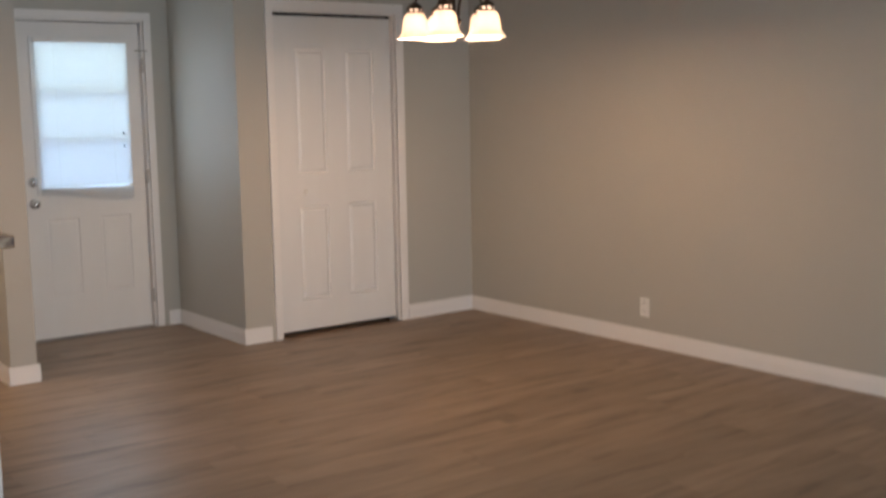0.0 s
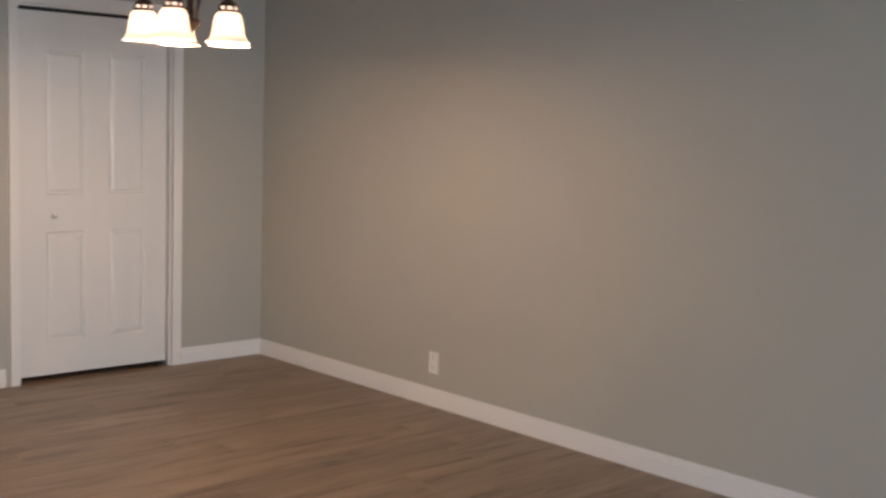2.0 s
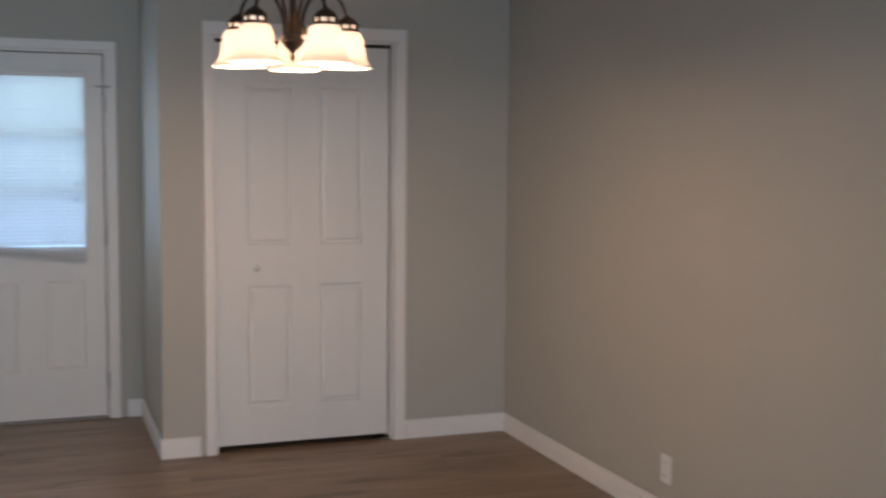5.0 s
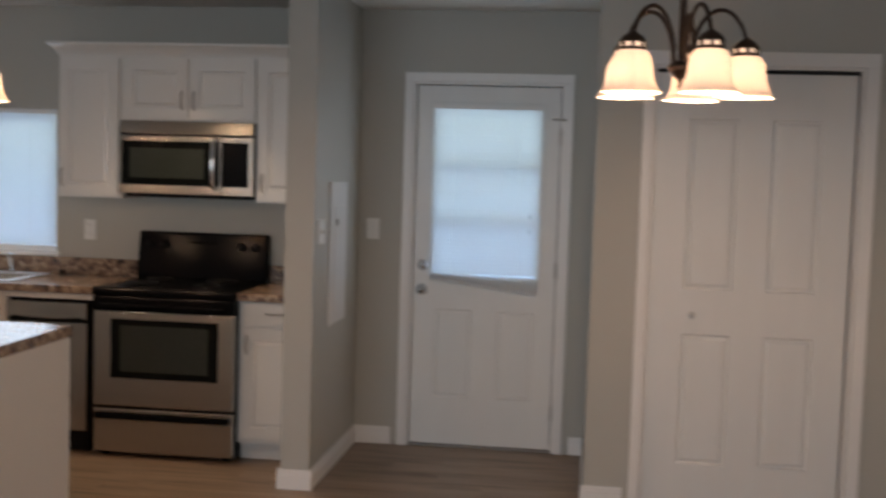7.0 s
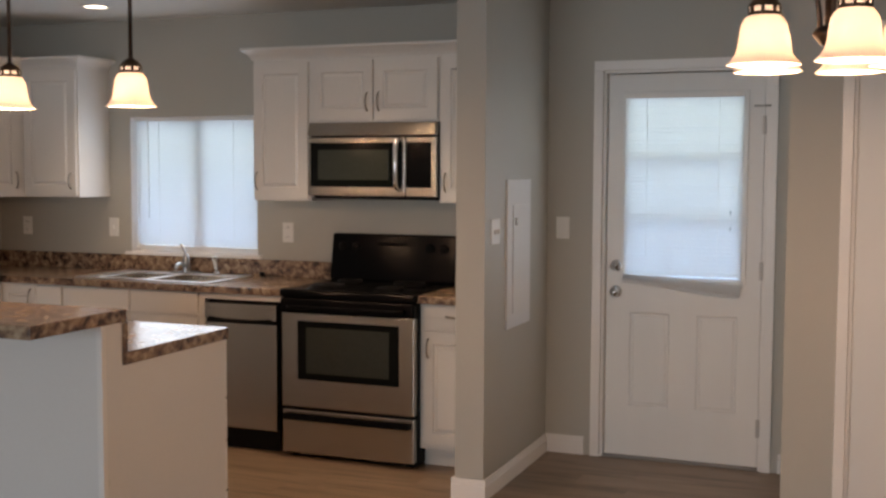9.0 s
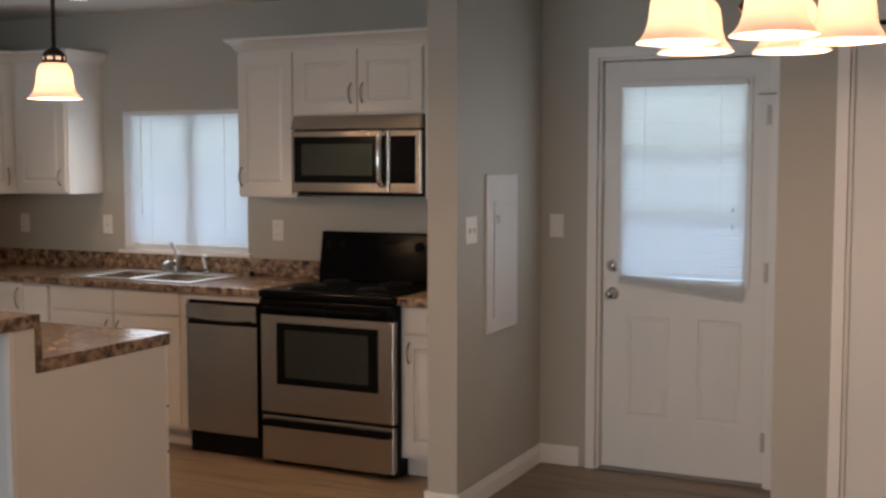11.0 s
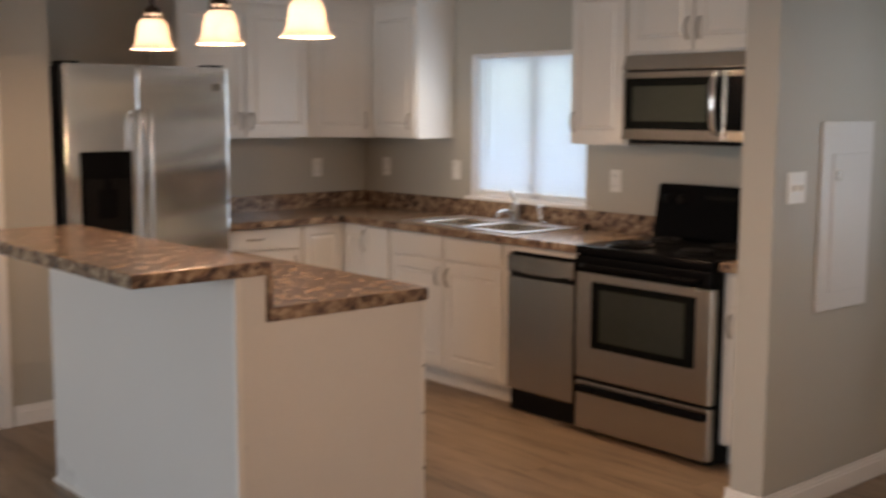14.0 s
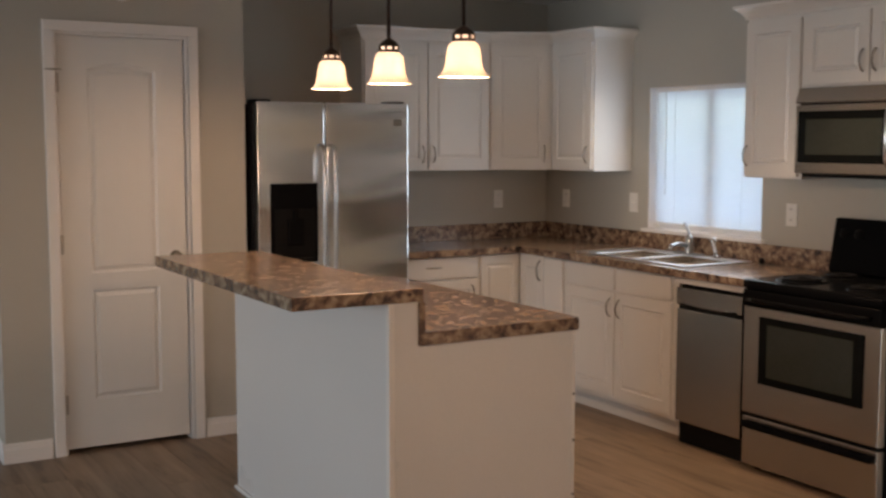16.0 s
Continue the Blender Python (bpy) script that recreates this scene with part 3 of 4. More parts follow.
panelled("door", 0.275, 0.72, [(0.045, 0.06, 0.230, 0.66)], CAB, 0.017, c, pose(FX - 0.001, 6.262, 0.125, 0, 0, 90), rim=0.008, field=0.02, sink=0.007)
panelled("door", 0.245, 0.72, [(0.045, 0.06, 0.20, 0.66)], CAB, 0.017, c, pose(FX + 0.004, FY + 0.001, 0.125), rim=0.008, field=0.02, sink=0.007)
boxes("filler", [(-1.045, FY, 0.115, -0.865, FY + 0.019, CB - 0.012)], CAB, 0.002, c)
h = bow_handle(c, 0, 0, 0.12, True)
h.matrix_basis = pose(-1.085, FY, 0.755)

# countertops with upstands
top = empty("countertop", pose(0, 0, 0), "brown mottled stone-look countertop with upstand", "countertop", "brown laminate tops")
SK = (-0.79, 6.605, 0.085, 7.055)     # sink cutout
ED_Y, ED_X = FY - 0.03, FX + 0.03
prism("slab", [(ED_X, 5.67), (ED_X, ED_Y), (SK[0], ED_Y), (SK[0], NORTH - 0.002), (WEST + 0.002, NORTH - 0.002), (WEST + 0.002, 5.67)], CB, CT, LAMINATE, 0.004, top)
boxes("slab", [(SK[0] - 0.004, ED_Y, CB, SK[2] + 0.004, SK[1], CT), (SK[0] - 0.004, SK[3], CB, SK[2] + 0.004, NORTH - 0.002, CT), (SK[2], ED_Y, CB, 0.618, NORTH - 0.002, CT)], LAMINATE, 0.004, top)
boxes("upstand", [(WEST + 0.024, NORTH - 0.024, CT - 0.001, 0.618, NORTH - 0.002, CT + 0.098), (WEST + 0.002, 5.67, CT - 0.001, WEST + 0.024, NORTH - 0.002, CT + 0.098)], LAMINATE, 0.003, top)
top = empty("countertop", pose(0, 0, 0), "short brown stone-look countertop beside the stove", "countertop", "brown laminate tops")
boxes("slab", [(1.386, ED_Y, CB, 1.743, NORTH - 0.002, CT)], LAMINATE, 0.004, top)
boxes("upstand", [(1.386, NORTH - 0.024, CT - 0.001, 1.743, NORTH - 0.002, CT + 0.098)], LAMINATE, 0.003, top)

# sink and tap
s = empty("sink", pose(0, 0, CT), "double-bowl stainless steel drop-in sink in the countertop", "sink")
mid = SK[0] + 0.45
boxes("rim", [(SK[0] - 0.015, SK[1] - 0.015, 0.0005, SK[2] + 0.015, SK[1] + 0.02, 0.007), (SK[0] - 0.015, SK[3] - 0.075, 0.0005, SK[2] + 0.015, SK[3] + 0.012, 0.007), (SK[0] - 0.015, SK[1] + 0.02, 0.0005, SK[0] + 0.13, SK[3] - 0.075, 0.007), (SK[2] - 0.02, SK[1] + 0.02, 0.0005, SK[2] + 0.015, SK[3] - 0.075, 0.007), (mid - 0.018, SK[1] + 0.02, 0.0005, mid + 0.018, SK[3] - 0.075, 0.007)], RIM, 0.003, s)
for a, e in ((SK[0] + 0.13, mid - 0.018), (mid + 0.018, SK[2] - 0.02)):
    y0, y1 = SK[1] + 0.02, SK[3] - 0.075
    bm = bmesh.new()
    add_box(bm, a - 0.002, y0 - 0.002, -0.16, e + 0.002, y1 + 0.002, 0.001)
    bmesh.ops.delete(bm, geom=[f for f in bm.faces if all(v.co.z > 0 for v in f.verts)], context="FACES")
    finish(bm, "bowl", STEEL, s)
t = empty("tap", pose(-0.335, SK[3] - 0.03, CT + 0.007), "chrome single-lever kitchen tap on the sink", "tap")
boxes("base", [(-0.10, -0.022, 0, 0.10, 0.022, 0.010)], BAR, 0.004, t)
lathe("body", [(0.025, 0.0), (0.023, 0.05), (0.022, 0.095), (0.014, 0.112), (0.001, 0.116)], BAR, 20, t)
tube("spout", [(0, -0.01, 0.045), (0.02, -0.07, 0.062), (0.04, -0.13, 0.068), (0.055, -0.18, 0.062), (0.06, -0.195, 0.045)], 0.011, BAR, t)
tube("lever", [(0, 0, 0.105), (-0.012, 0.0, 0.135), (-0.034, -0.006, 0.175)], 0.0085, BAR, t)
t = empty("spray_head", pose(-0.12, SK[3] - 0.03, CT + 0.007), "chrome side spray beside the tap", "sprayer")
lathe("collar", [(0.022, 0.0), (0.020, 0.012), (0.012, 0.018), (0.001, 0.019)], CHROME, 18, t)
lathe("head", [(0.010, 0.018), (0.011, 0.06), (0.017, 0.09), (0.016, 0.11), (0.001, 0.115)], CHROME, 18, t, pose(0, 0, 0, 14))
tagged(lathe("drain_cap", [(0.014, 0.0), (0.015, 0.018), (0.010, 0.026), (0.001, 0.028)], BLACKM, 16, None, pose(0.155, NORTH - 0.05, CT)), "small dark cap standing on the counter", "cap")

# dishwasher
d = empty("dishwasher", pose(0.118, FY - 0.012, 0), "slim stainless steel dishwasher under the counter", "dishwasher")
W = 0.455
boxes("body", [(0.004, 0.03, 0.0, W - 0.004, 0.55, 0.812)], BLACKM, 0.002, d)
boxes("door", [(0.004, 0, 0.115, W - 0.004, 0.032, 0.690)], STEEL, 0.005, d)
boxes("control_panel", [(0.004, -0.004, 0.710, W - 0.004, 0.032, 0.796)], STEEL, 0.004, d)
# black strip for the shadow line between control panel and door
boxes("handle_recess", [(0.006, 0.012, 0.688, W - 0.006, 0.034, 0.714)], BLACKM, 0.001, d)
# curved dark strip on the front, painted in for the handle pocket's shade
bm = bmesh.new()
for i in range(12):
    a0, a1 = 0.035 + (W - 0.07) * i / 12, 0.035 + (W - 0.07) * (i + 1) / 12
    sag = 0.016 * math.sin(math.pi * (i + 0.5) / 12)
    add_box(bm, a0, -0.0055, 0.706 - sag, a1, 0.010, 0.722 - sag)
finish(bm, "pocket_shade", BLACKM, d)
boxes("kick_plate", [(0.006, 0.055, 0.002, W - 0.006, 0.075, 0.108)], BLACKM, 0.002, d)

# stove
d = empty("stove", pose(0.626, 6.478, 0), "stainless steel and black electric range", "stove")
W = 0.762
boxes("body", [(0.0, 0.045, 0.012, W, 0.635, 0.845)], BLACKM, 0.004, d)
for fx in (0.03, W - 0.07):
    boxes("foot", [(fx, 0.06, 0.0005, fx + 0.04, 0.10, 0.013)], BLACKM, 0.001, d)
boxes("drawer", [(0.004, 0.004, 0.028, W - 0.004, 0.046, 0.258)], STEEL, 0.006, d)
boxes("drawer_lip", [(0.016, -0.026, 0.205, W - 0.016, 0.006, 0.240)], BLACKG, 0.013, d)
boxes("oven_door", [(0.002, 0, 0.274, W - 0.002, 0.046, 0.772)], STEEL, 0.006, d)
boxes("window_frame", [(0.098, -0.005, 0.422, W - 0.085, 0.002, 0.732)], OVENG, 0.004, d)
boxes("window", [(0.150, -0.007, 0.458, W - 0.137, -0.003, 0.70)], OVENS, 0.001, d)
boxes("front_band", [(0.0, -0.012, 0.775, W, 0.05, 0.852)], BLACKG, 0.012, d)
tube("oven_handle", [(0.05, -0.012, 0.805), (0.06, -0.038, 0.807), (0.12, -0.046, 0.808), (W - 0.12, -0.046, 0.808), (W - 0.06, -0.038, 0.807), (W - 0.05, -0.012, 0.805)], 0.012, BLACKG, d)
boxes("cooktop", [(-0.006, -0.010, 0.853, W + 0.006, 0.60, 0.896)], BLACKG, 0.014, d)
for k, (bx, by, r) in enumerate(((0.2, 0.16, 0.10), (0.56, 0.16, 0.078), (0.2, 0.42, 0.078), (0.56, 0.42, 0.10))):
    lathe("drip_pan", [(r + 0.018, 0.0), (r + 0.014, 0.006), (r, 0.002), (0.001, 0.001)], BLACKG, 28, d, pose(bx, by, 0.8965))
    turns = 4
    pts = [((0.02 + (r - 0.024) * a / (turns * 24)) * math.cos(a * math.pi / 12) + bx, (0.02 + (r - 0.024) * a / (turns * 24)) * math.sin(a * math.pi / 12) + by, 0.907) for a in range(turns * 24)]
    tube("coil", pts, 0.006, BLACKM, d, seg=6)
bm = bmesh.new()
add_box(bm, 0.0, 0.555, 0.896, W, 0.635, 1.158, 0.012)
for v in bm.verts:
    if v.co.y < 0.59:
        v.co.y += 0.045 * max(0, (v.co.z - 0.9) / 0.26)
finish(bm, "backguard", BLACKG, d)
for bx in (0.07, 0.155, 0.607, 0.692):
    lathe("dial", [(0.026, 0.0), (0.026, 0.008), (0.019, 0.012), (0.017, 0.026), (0.001, 0.027)], BLACKM, 20, d, pose(bx, 0.592, 1.085, 100))
boxes("clock_display", [(0.29, 0.5885, 1.045, 0.47, 0.596, 1.115)], OVENG, 0.002, d)

# microwave
d = empty("microwave", pose(0.622, 6.785, 0), "stainless steel over-the-range microwave under the cabinet", "microwave")
W, MZ = 0.757, 1.365
boxes("body", [(0.0, 0.03, MZ + 0.012, W, 0.34, MZ + 0.408), (0.03, 0.015, MZ - 0.004, W - 0.01, 0.33, MZ + 0.014)], BLACKM, 0.004, d)
bm = bmesh.new()
add_box(bm, 0.0, -0.006, MZ + 0.335, W, 0.04, MZ + 0.408, 0.008)
for v in bm.verts:
    if v.co.z > MZ + 0.37 and v.co.y < 0.02:
        v.co.y += 0.02
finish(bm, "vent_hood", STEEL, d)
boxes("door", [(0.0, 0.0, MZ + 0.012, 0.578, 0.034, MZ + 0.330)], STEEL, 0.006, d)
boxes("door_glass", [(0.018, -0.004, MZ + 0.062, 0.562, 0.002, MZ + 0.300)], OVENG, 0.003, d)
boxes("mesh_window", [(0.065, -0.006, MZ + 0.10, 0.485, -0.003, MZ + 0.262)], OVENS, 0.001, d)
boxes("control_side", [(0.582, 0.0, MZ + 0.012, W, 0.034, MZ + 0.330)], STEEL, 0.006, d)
boxes("control_panel", [(0.588, -0.004, MZ + 0.062, W - 0.028, 0.002, MZ + 0.300)], BLACKG, 0.003, d)
pts = [(0.545, -0.004, MZ + 0.05), (0.545, -0.036, MZ + 0.062), (0.545, -0.046, MZ + 0.10), (0.545, -0.048, MZ + 0.185), (0.545, -0.046, MZ + 0.27), (0.545, -0.036, MZ + 0.308), (0.545, -0.004, MZ + 0.32)]
tube("handle", pts, 0.014, CHROME, d)


# wall cabinets
def wall_unit(name, m, w, z0_, z1_, doors, label, pulls=(), depth=0.31):
    c = empty(name, m, label, "cabinet", "white wall cabinets")
    boxes("body", [(0, 0.019, z0_, w, depth, z1_)], CAB, 0.001, c)
    for a, b_ in doors:
        panelled("door", b_ - a, z1_ - z0_ - 0.03, [(0.055, 0.06, b_ - a - 0.055, z1_ - z0_ - 0.09)], CAB, 0.018, c, pose(a, 0, z0_ + 0.012), rim=0.008, field=0.022, sink=0.007)
    for x, z in pulls:
        bow_handle(c, x, z, 0.10)
    return c


UZ0, UZ1, UY, UX = 1.346, 2.125, 6.818, -1.54
wall_unit("wall_cabinet", pose(0.255, UY, 0), 0.365, UZ0, UZ1, [(0.008, 0.350)], "white raised-panel wall cabinet beside the sink window", [(0.03, 1.455)])
wall_unit("wall_cabinet", pose(0.621, UY, 0), 0.757, 1.775, UZ1, [(0.008, 0.375), (0.383, 0.750)], "white two-door wall cabinet above the microwave", [(0.345, 1.885), (0.413, 1.885)])
wall_unit("wall_cabinet", pose(1.379, UY, 0), 0.364, UZ0, UZ1, [(0.012, 0.355)], "white raised-panel wall cabinet beside the partition", [(0.04, 1.455)])
wall_unit("wall_cabinet", pose(-1.372, UY, 0), 0.41, UZ0, UZ1, [(0.010, 0.400)], "white narrow wall cabinet beside the sink window", [(0.365, 1.445)])
wall_unit("wall_cabinet", pose(UX, 5.60, 0, 0, 0, 90), 0.874, UZ0, UZ1, [(0.01, 0.428), (0.436, 0.866)], "white two-door wall cabinet beside the fridge", [(0.395, 1.445), (0.468, 1.445)])
c = empty("corner_wall_cabinet", pose(0, 0, 0), "white diagonal corner wall cabinet", "cabinet", "white wall cabinets")
prism("body", [(UX - 0.019, 6.476), (-1.374, UY + 0.019), (-1.374, NORTH - 0.002), (WEST + 0.002, NORTH - 0.002), (WEST + 0.002, 6.476)], UZ0, UZ1, CAB, 0, c)
dm = pose(UX - 0.0005, 6.482, UZ0 + 0.012, 0, 0, 63.6)
panelled("door", 0.365, UZ1 - UZ0 - 0.03, [(0.055, 0.06, 0.310, UZ1 - UZ0 - 0.09)], CAB, 0.018, c, dm, rim=0.008, field=0.022, sink=0.007)
h = bow_handle(c, 0, 0, 0.10)
h.matrix_basis = dm @ pose(0.335, 0, 0.09)


def crown(pts, name, label):
    """Crown moulding swept along a plan line; the outward side is to the right of the way."""
    prof = [(0.0, 0.0), (0.010, 0.0), (0.014, 0.014), (0.030, 0.034), (0.048, 0.048), (0.056, 0.052), (0.056, 0.066), (0.0, 0.066)]
    bm = bmesh.new()
    rings = []
    for i, p in enumerate(pts):
        p = Vector(p)
        d0 = (p - Vector(pts[i - 1])).normalized() if i else None
        d1 = (Vector(pts[i + 1]) - p).normalized() if i + 1 < len(pts) else None
        n0 = [Vector((d.y, -d.x)) for d in (d0, d1) if d]
        n_ = (sum(n0, Vector((0, 0)))).normalized()
        k = 1 / max(0.3, n_.dot(n0[0]))
        rings.append([bm.verts.new((p.x + n_.x * k * o, p.y + n_.y * k * o, UZ1 + z)) for o, z in prof])
    for a, b_ in zip(rings, rings[1:]):
        for j in range(len(prof)):
            q = (j + 1) % len(prof)
            bm.faces.new((a[j], a[q], b_[q], b_[j]))
    bm.faces.new(rings[0]), bm.faces.new(rings[-1])
    return tagged(finish(bm, name, CAB), label, "moulding")


crown([(1.743, UY + 0.019), (0.255, UY + 0.019), (0.255, NORTH - 0.002)][::-1], "crown_moulding", "white crown moulding on top of the wall cabinets")
crown([(WEST + 0.005, 5.60), (UX - 0.019, 5.60), (UX - 0.019, 6.476), (-1.374, UY + 0.019), (-0.965, UY + 0.019), (-0.965, NORTH - 0.002)], "crown_moulding", "white crown moulding on top of the corner wall cabinets")

# fridge
d = empty("fridge", pose(-1.105, 4.765, 0, 0, 0, 90), "side-by-side stainless steel fridge with black dispenser", "fridge")
W, FH = 0.895, 1.728
boxes("body", [(0.0, 0.075, 0.02, W, 0.725, FH - 0.012)], BLACKM, 0.006, d)
for hx in (0.01, W - 0.10):
    boxes("hinge_cover", [(hx, 0.03, FH - 0.014, hx + 0.09, 0.14, FH + 0.012)], BLACKM, 0.006, d)
boxes("freezer_door", [(0.012, 0.0, 0.06, 0.388, 0.07, FH)], STEELV, 0.007, d)
boxes("fridge_door", [(0.396, 0.0, 0.06, W - 0.002, 0.07, FH)], STEELV, 0.007, d)
boxes("door_gasket", [(0.006, 0.06, 0.06, W - 0.006, 0.078, FH - 0.01)], BLACKM, 0.002, d)
boxes("dispenser_frame", [(0.078, -0.006, 0.885, 0.345, 0.004, 1.305)], BLACKG, 0.006, d)
boxes("dispenser_recess", [(0.098, -0.009, 0.90, 0.325, -0.004, 1.17)], BLACKM, 0.002, d)
boxes("dispenser_paddle", [(0.165, -0.026, 0.98, 0.255, -0.008, 1.12), (0.195, -0.03, 1.10, 0.225, -0.008, 1.17)], BLACKG, 0.006, d)
boxes("dispenser_tray", [(0.105, -0.028, 0.895, 0.318, -0.006, 0.912)], BLACKM, 0.003, d)
for x in (0.362, 0.424):
    pts = [(x, 0.0, 1.50), (x, -0.035, 1.49), (x, -0.052, 1.46), (x, -0.056, 1.2), (x, -0.056, 0.8), (x, -0.052, 0.52), (x, -0.035, 0.49), (x, 0.0, 0.48)]
    tube("handle", pts, 0.0115, BAR, d)
boxes("badge", [(W - 0.095, -0.003, FH - 0.12, W - 0.045, 0.002, FH - 0.085)], NICKEL, 0.002, d)
boxes("grille", [(0.01, 0.02, 0.004, W - 0.01, 0.07, 0.055)], BLACKM, 0.004, d)

# ---- island ----
IY, IX, IW = 4.338, 1.172, -0.265     # front face, end face, far end
isl = empty("island", pose(0, 0, 0), "white kitchen island with raised brown bar top", "island")
boxes("front_panel", [(IW, IY, 0.0, IX - 0.02, IY + 0.02, 1.003)], PANELW, 0.001, isl)
boxes("core", [(IW + 0.005, IY + 0.02, 0.0, IX - 0.02, 4.445, 1.003), (IW + 0.005, 4.445, 0.10, IX - 0.02, 5.05, 0.855)], PANELW, 0.001, isl)
boxes("corner_bead", [(IX - 0.02, IY - 0.003, 0.0, IX + 0.003, IY + 0.020, 1.003)], TRIM, 0.003, isl)
boxes("end_panel", [(IX - 0.02, IY + 0.021, 0.0, IX, 5.078, 0.855), (IX - 0.02, IY + 0.021, 0.855, IX, 4.445, 1.003)], PANELW, 0.001, isl)
boxes("end_trim", [(IX - 0.012, 5.0785, 0.0, IX + 0.002, 5.090, 0.855)], TRIM, 0.002, isl)
boxes("shoe_moulding", [(IW - 0.01, IY - 0.013, 0.0005, IX - 0.025, IY - 0.001, 0.018)], TRIM, 0.005, isl)
for z in (0.45, 0.25, 0.62):
    boxes("screw", [(IX + 0.001, 5.080, z, IX + 0.004, 5.088, z + 0.008)], BLACKM, 0.001, isl)
boxes("bar_top", [(IW - 0.01, 3.995, 1.004, 1.182, 4.462, 1.048)], LAMINATE, 0.005, isl)
prism("lower_top", [(IW, 4.447), (1.182, 4.447), (1.182, 5.095), (1.165, 5.112), (IW, 5.112)], 0.856, 0.900, LAMINATE, 0.004, isl)
boxes("upstand", [(IW, 4.446, 0.900, 1.180, 4.468, 1.003)], LAMINATE, 0.002, isl)


# ---- lamps ----
def bell(parent, m, lit, watts):
    """Cap with a pierced band, bell glass with a wavy rim, and a lit bulb."""
    lathe("cap", [(0.005, 0.178), (0.012, 0.172), (0.030, 0.160), (0.040, 0.146), (0.040, 0.142)], BRONZE, 24, parent, m)
    lathe("band", [(0.036, 0.143), (0.036, 0.128)], SHADE, 24, parent, m)
    bm = bmesh.new()
    for i in range(8):
        a = i * math.pi / 4
        bmesh.ops.create_cube(bm, size=1, matrix=Matrix.Rotation(a, 4, "Z") @ pose(0.0375, 0, 0.1355) @ Matrix.Diagonal((0.005, 0.008, 0.016, 1)))
    finish(bm, "band_bar", BRONZE, parent, False, m)
    lathe("collar", [(0.036, 0.130), (0.0405, 0.128), (0.0405, 0.122), (0.036, 0.120)], BRONZE, 24, parent, m)
    out = [(0.034, 0.124), (0.047, 0.114), (0.056, 0.098), (0.0595, 0.075), (0.062, 0.05), (0.068, 0.028), (0.078, 0.012), (0.088, 0.003), (0.089, 0.0)]
    lathe("shade", out + [(r - 0.004, z + 0.001) for r, z in out[::-1]], SHADE, 48, parent, m, wave=0.025, waves=8)
    lathe("bulb", [(0.001, 0.035), (0.018, 0.040), (0.027, 0.058), (0.026, 0.074), (0.015, 0.098), (0.012, 0.115)], BULB, 16, parent, m)
    lamp(lit, "POINT", parent.matrix_basis @ m @ pose(0, 0, 0.010), watts, WARM, 0.03)


PENDANT_WATTS, CHANDELIER_WATTS = 10.2, 8.8
CX, CY = 3.423, 4.345
ch = empty("chandelier", pose(CX, CY, 0), "five-arm dark bronze chandelier with lit bell glass shades", "chandelier")
lathe("stem", [(0.011, 1.86), (0.011, 2.40)], BRONZE, 16, ch)
lathe("hub", [(0.001, 1.80), (0.005, 1.803), (0.009, 1.815), (0.005, 1.826), (0.012, 1.838), (0.022, 1.845), (0.036, 1.862), (0.040, 1.870), (0.036, 1.876), (0.030, 1.885), (0.012, 1.89)], BRONZE, 24, ch)
lathe("canopy", [(0.011, 2.385), (0.05, 2.395), (0.065, 2.415), (0.066, H - 0.001)], BRONZE, 28, ch)
for k in range(5):
    a = radians(74.8 + 72 * k)
    ca, sa, R = math.cos(a), math.sin(a), 0.187
    line = [(0.026, 1.875), (0.030, 1.93), (0.045, 1.985), (0.075, 2.028), (0.110, 2.043), (0.145, 2.030), (0.172, 1.995), (0.183, 1.962), (R, 1.945)]
    for _ in range(2):
        line = line[:1] + [(p[0] * f + q[0] * (1 - f), p[1] * f + q[1] * (1 - f)) for p, q in zip(line, line[1:]) for f in (0.75, 0.25)] + line[-1:]
    tube("arm", [(r * ca, r * sa, z) for r, z in line], 0.0065, BRONZE, ch)
    bell(ch, pose(R * ca, R * sa, 1.785), "chandelier_bulb_light", CHANDELIER_WATTS)
for px in (1.03, 0.48, -0.045):
    p = empty("pendant_lamp", pose(px, 4.705, 0), "dark bronze pendant with a lit bell glass shade", "pendant lamp", "pendants over the island")
    tube("rod", [(0, 0, 1.91), (0, 0, H - 0.02)], 0.0075, BRONZE, p)
    lathe("canopy", [(0.008, H - 0.03), (0.045, H - 0.024), (0.06, H - 0.006), (0.06, H - 0.001)], BRONZE, 24, p)
    bell(p, pose(0, 0, 1.745), "pendant_bulb_light", PENDANT_WATTS)
for rx, ry, watts in ((-0.59, 6.55, 24.0), (1.05, 6.32, 66.0)):
    rl = empty("recessed_lamp", pose(rx, ry, H), "lit round recessed ceiling lamp with white trim", "ceiling lamp", "recessed kitchen lamps")
    lathe("trim_ring", [(0.062, -0.001), (0.064, -0.006), (0.085, -0.005), (0.088, -0.0005)], TRIM, 32, rl)
    lathe("lens", [(0.062, -0.003), (0.001, -0.003)], DISC, 32, rl)
    lamp("recessed_lamp_light", "SPOT", look((rx, ry, H - 0.02), (rx, ry + 0.001, 0)), watts, (1.0, 0.74, 0.48), 0.05)


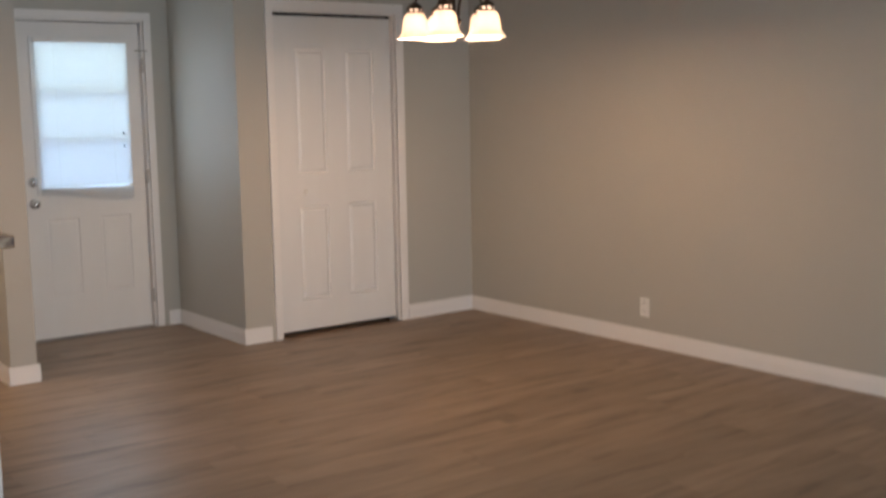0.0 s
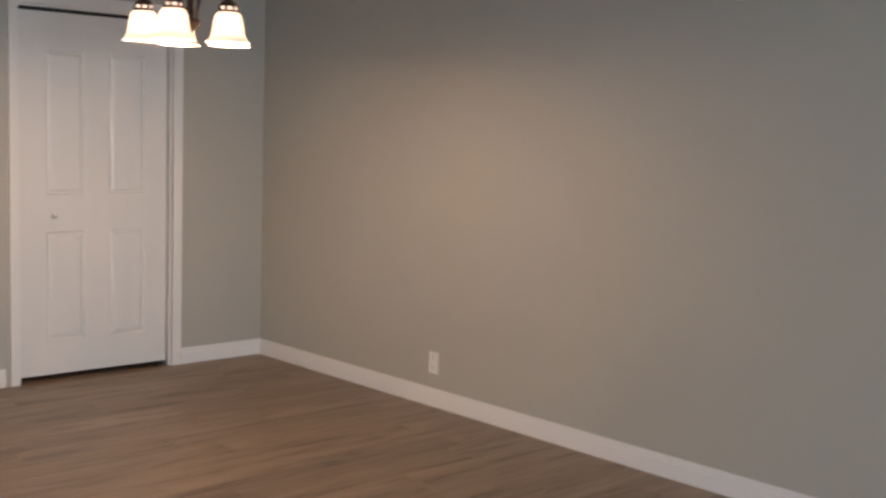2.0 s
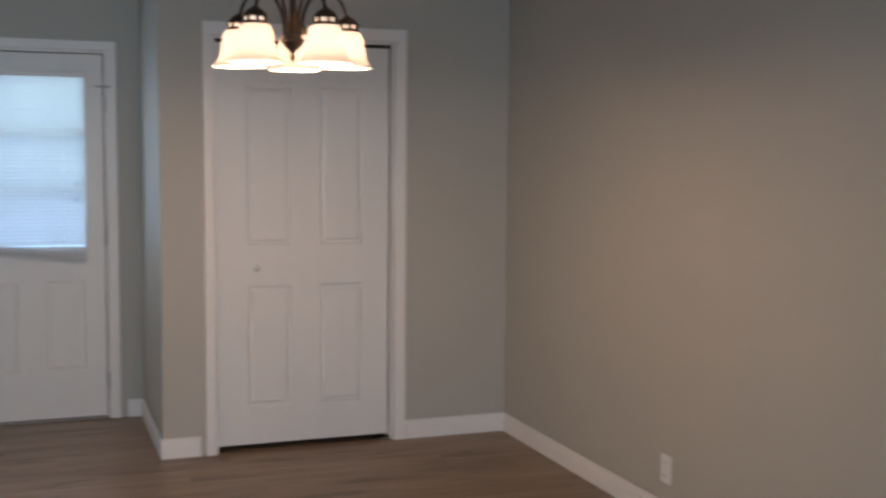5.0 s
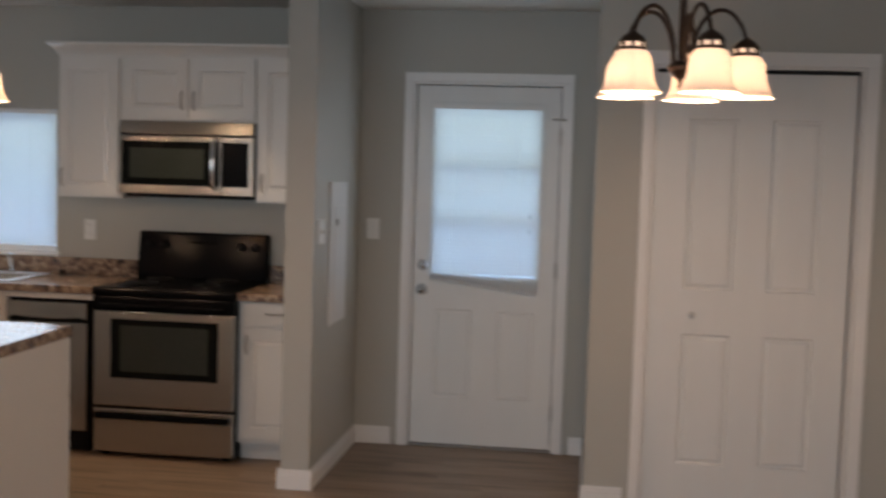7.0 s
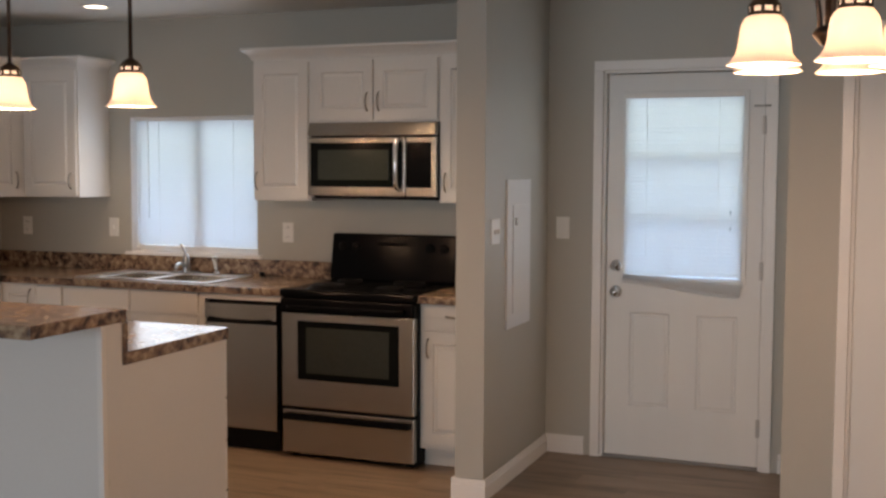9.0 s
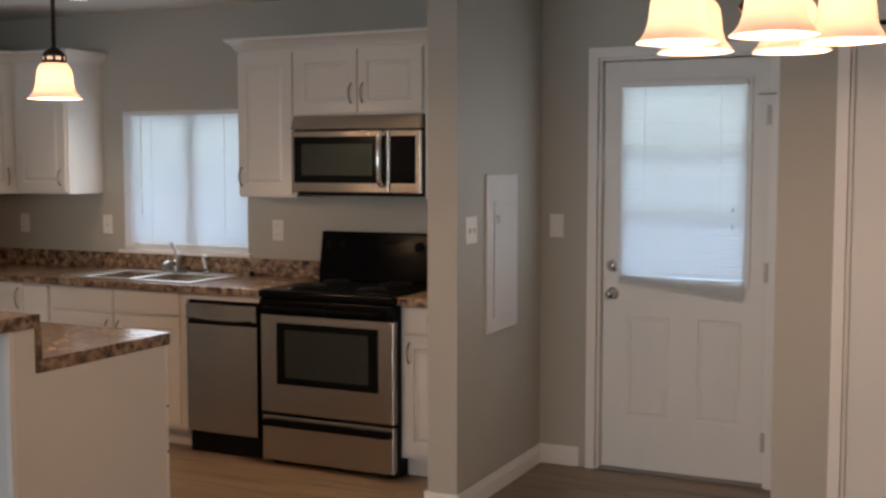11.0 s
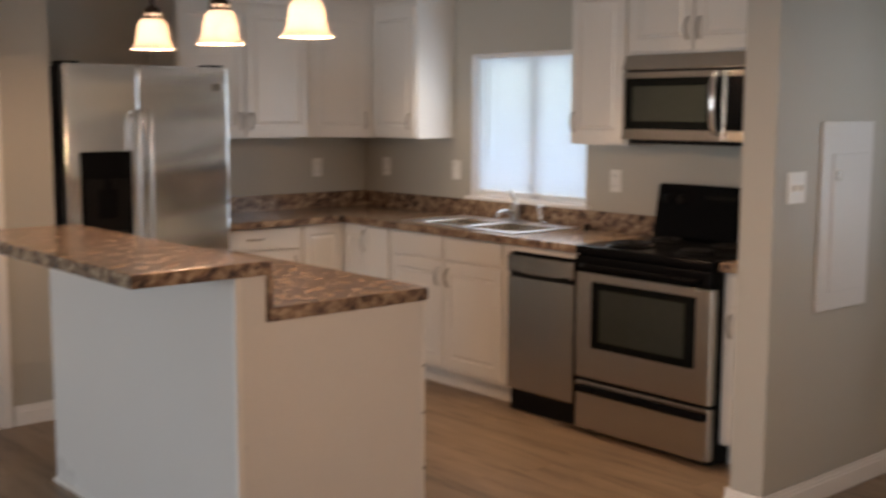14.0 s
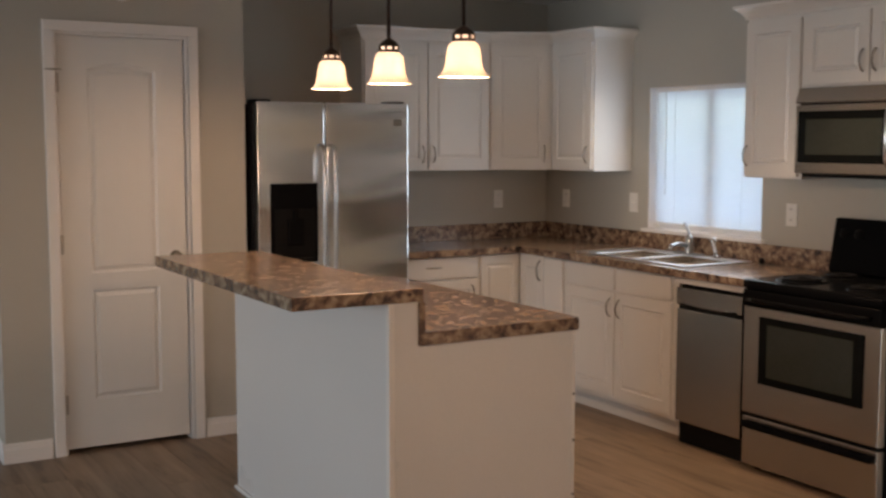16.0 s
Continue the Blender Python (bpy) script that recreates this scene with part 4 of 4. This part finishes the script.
# ---- small fixtures ----
def plate(m, label, kind_, w=0.072, hgt=0.116):
    p = empty("wall_plate", m, label, "socket" if kind_ == "socket" else "switch", "white wall plates")
    boxes("cover", [(-w / 2, -0.007, -hgt / 2, w / 2, 0, hgt / 2)], PLATE, 0.003, p)
    if kind_ == "socket":
        boxes("face", [(-0.017, -0.010, s * 0.027 - 0.016, 0.017, -0.006, s * 0.027 + 0.016) for s in (-1, 1)], PLATE, 0.004, p)
        boxes("slot", [(x - 0.0012, -0.0106, s * 0.027 - 0.004, x + 0.0012, -0.0098, s * 0.027 + 0.006) for s in (-1, 1) for x in (-0.006, 0.006)], DARK, 0, p)
    else:
        n = 2 if w > 0.1 else 1
        boxes("toggle", [((i - (n - 1) / 2) * 0.046 - 0.005, -0.018, -0.012, (i - (n - 1) / 2) * 0.046 + 0.005, -0.006, 0.010) for i in range(n)], PLATE, 0.002, p)
    return p


plate(pose(EAST, 4.53, 0.235, 0, 0, -90), "white wall socket above the dining room baseboard", "socket")
for x in (-1.62, 0.306):
    plate(pose(x, NORTH, 1.15), "white wall socket above the kitchen counter", "socket")
plate(pose(-0.937, NORTH, 1.155), "white switch beside the sink window", "switch")
plate(pose(WEST, 6.74, 1.145, 0, 0, 90), "white wall socket above the kitchen counter", "socket")
plate(pose(1.972, NORTH, 1.216), "white switch beside the back door", "switch")
plate(pose(1.885, 6.256, 1.237, 0, 0, 90), "white double switch on the partition", "switch", 0.118)
e = empty("breaker_panel", pose(1.885, 6.415, 0.755, 0, 0, 90), "white electrical panel cover on the partition", "electrical panel")
boxes("frame", [(0, -0.012, 0, 0.37, 0, 0.722)], PANELC, 0.003, e)
boxes("door", [(0.075, -0.018, 0.07, 0.325, -0.010, 0.60)], PANELC, 0.003, e)
boxes("latch", [(0.095, -0.024, 0.50, 0.118, -0.016, 0.535)], NICKEL, 0.003, e)
tagged(lathe("door_chime", [(0.06, 0.0), (0.058, 0.02), (0.04, 0.03), (0.001, 0.032)], PLATE, 28, None, pose(PX, 4.12, 2.255, 90, 0, 90)), "round white detector above the pantry door", "detector")

# ---- floor of planks ----
floor = boxes("floor", [(-3.6, SOUTH - T, -0.15, EAST + T, NORTH + T, -0.006)], material("dark underlay", (0.12, 0.085, 0.065), 0.9), 0)
tagged(floor, "grey-brown wood-look plank floor", kind="structure")
PW, PL, GAP = 0.178, 1.22, 0.0005
rng = random.Random(4)
bm = bmesh.new()
add_box(bm, GAP, GAP, -0.006, PL - GAP, PW - GAP, 0.0, 0.0006)
shared = finish(bm, "plank", PLANK, floor)
shape = shared.data
bpy.data.objects.remove(shared)
rest = bmesh.new()
count, row = 0, 0
y = SOUTH
while y < NORTH + 0.1:
    x = -3.4 - rng.uniform(0, PL)
    while x < EAST:
        near = 2.0 < y < NORTH and -1.6 < x + PL < EAST + 0.1 and count < 300
        if near:
            p = new("plank", shape)
            p.parent = floor
            p.matrix_basis = pose(x, y, 0)
            count += 1
        else:
            add_box(rest, max(x, -3.4) + GAP, y + GAP, -0.006, min(x + PL, EAST) - GAP, min(y + PW, NORTH + 0.1) - GAP, 0.0)
        x += PL
    y += PW
tagged(finish(rest, "planks", PLANK, floor), kind="stuff")
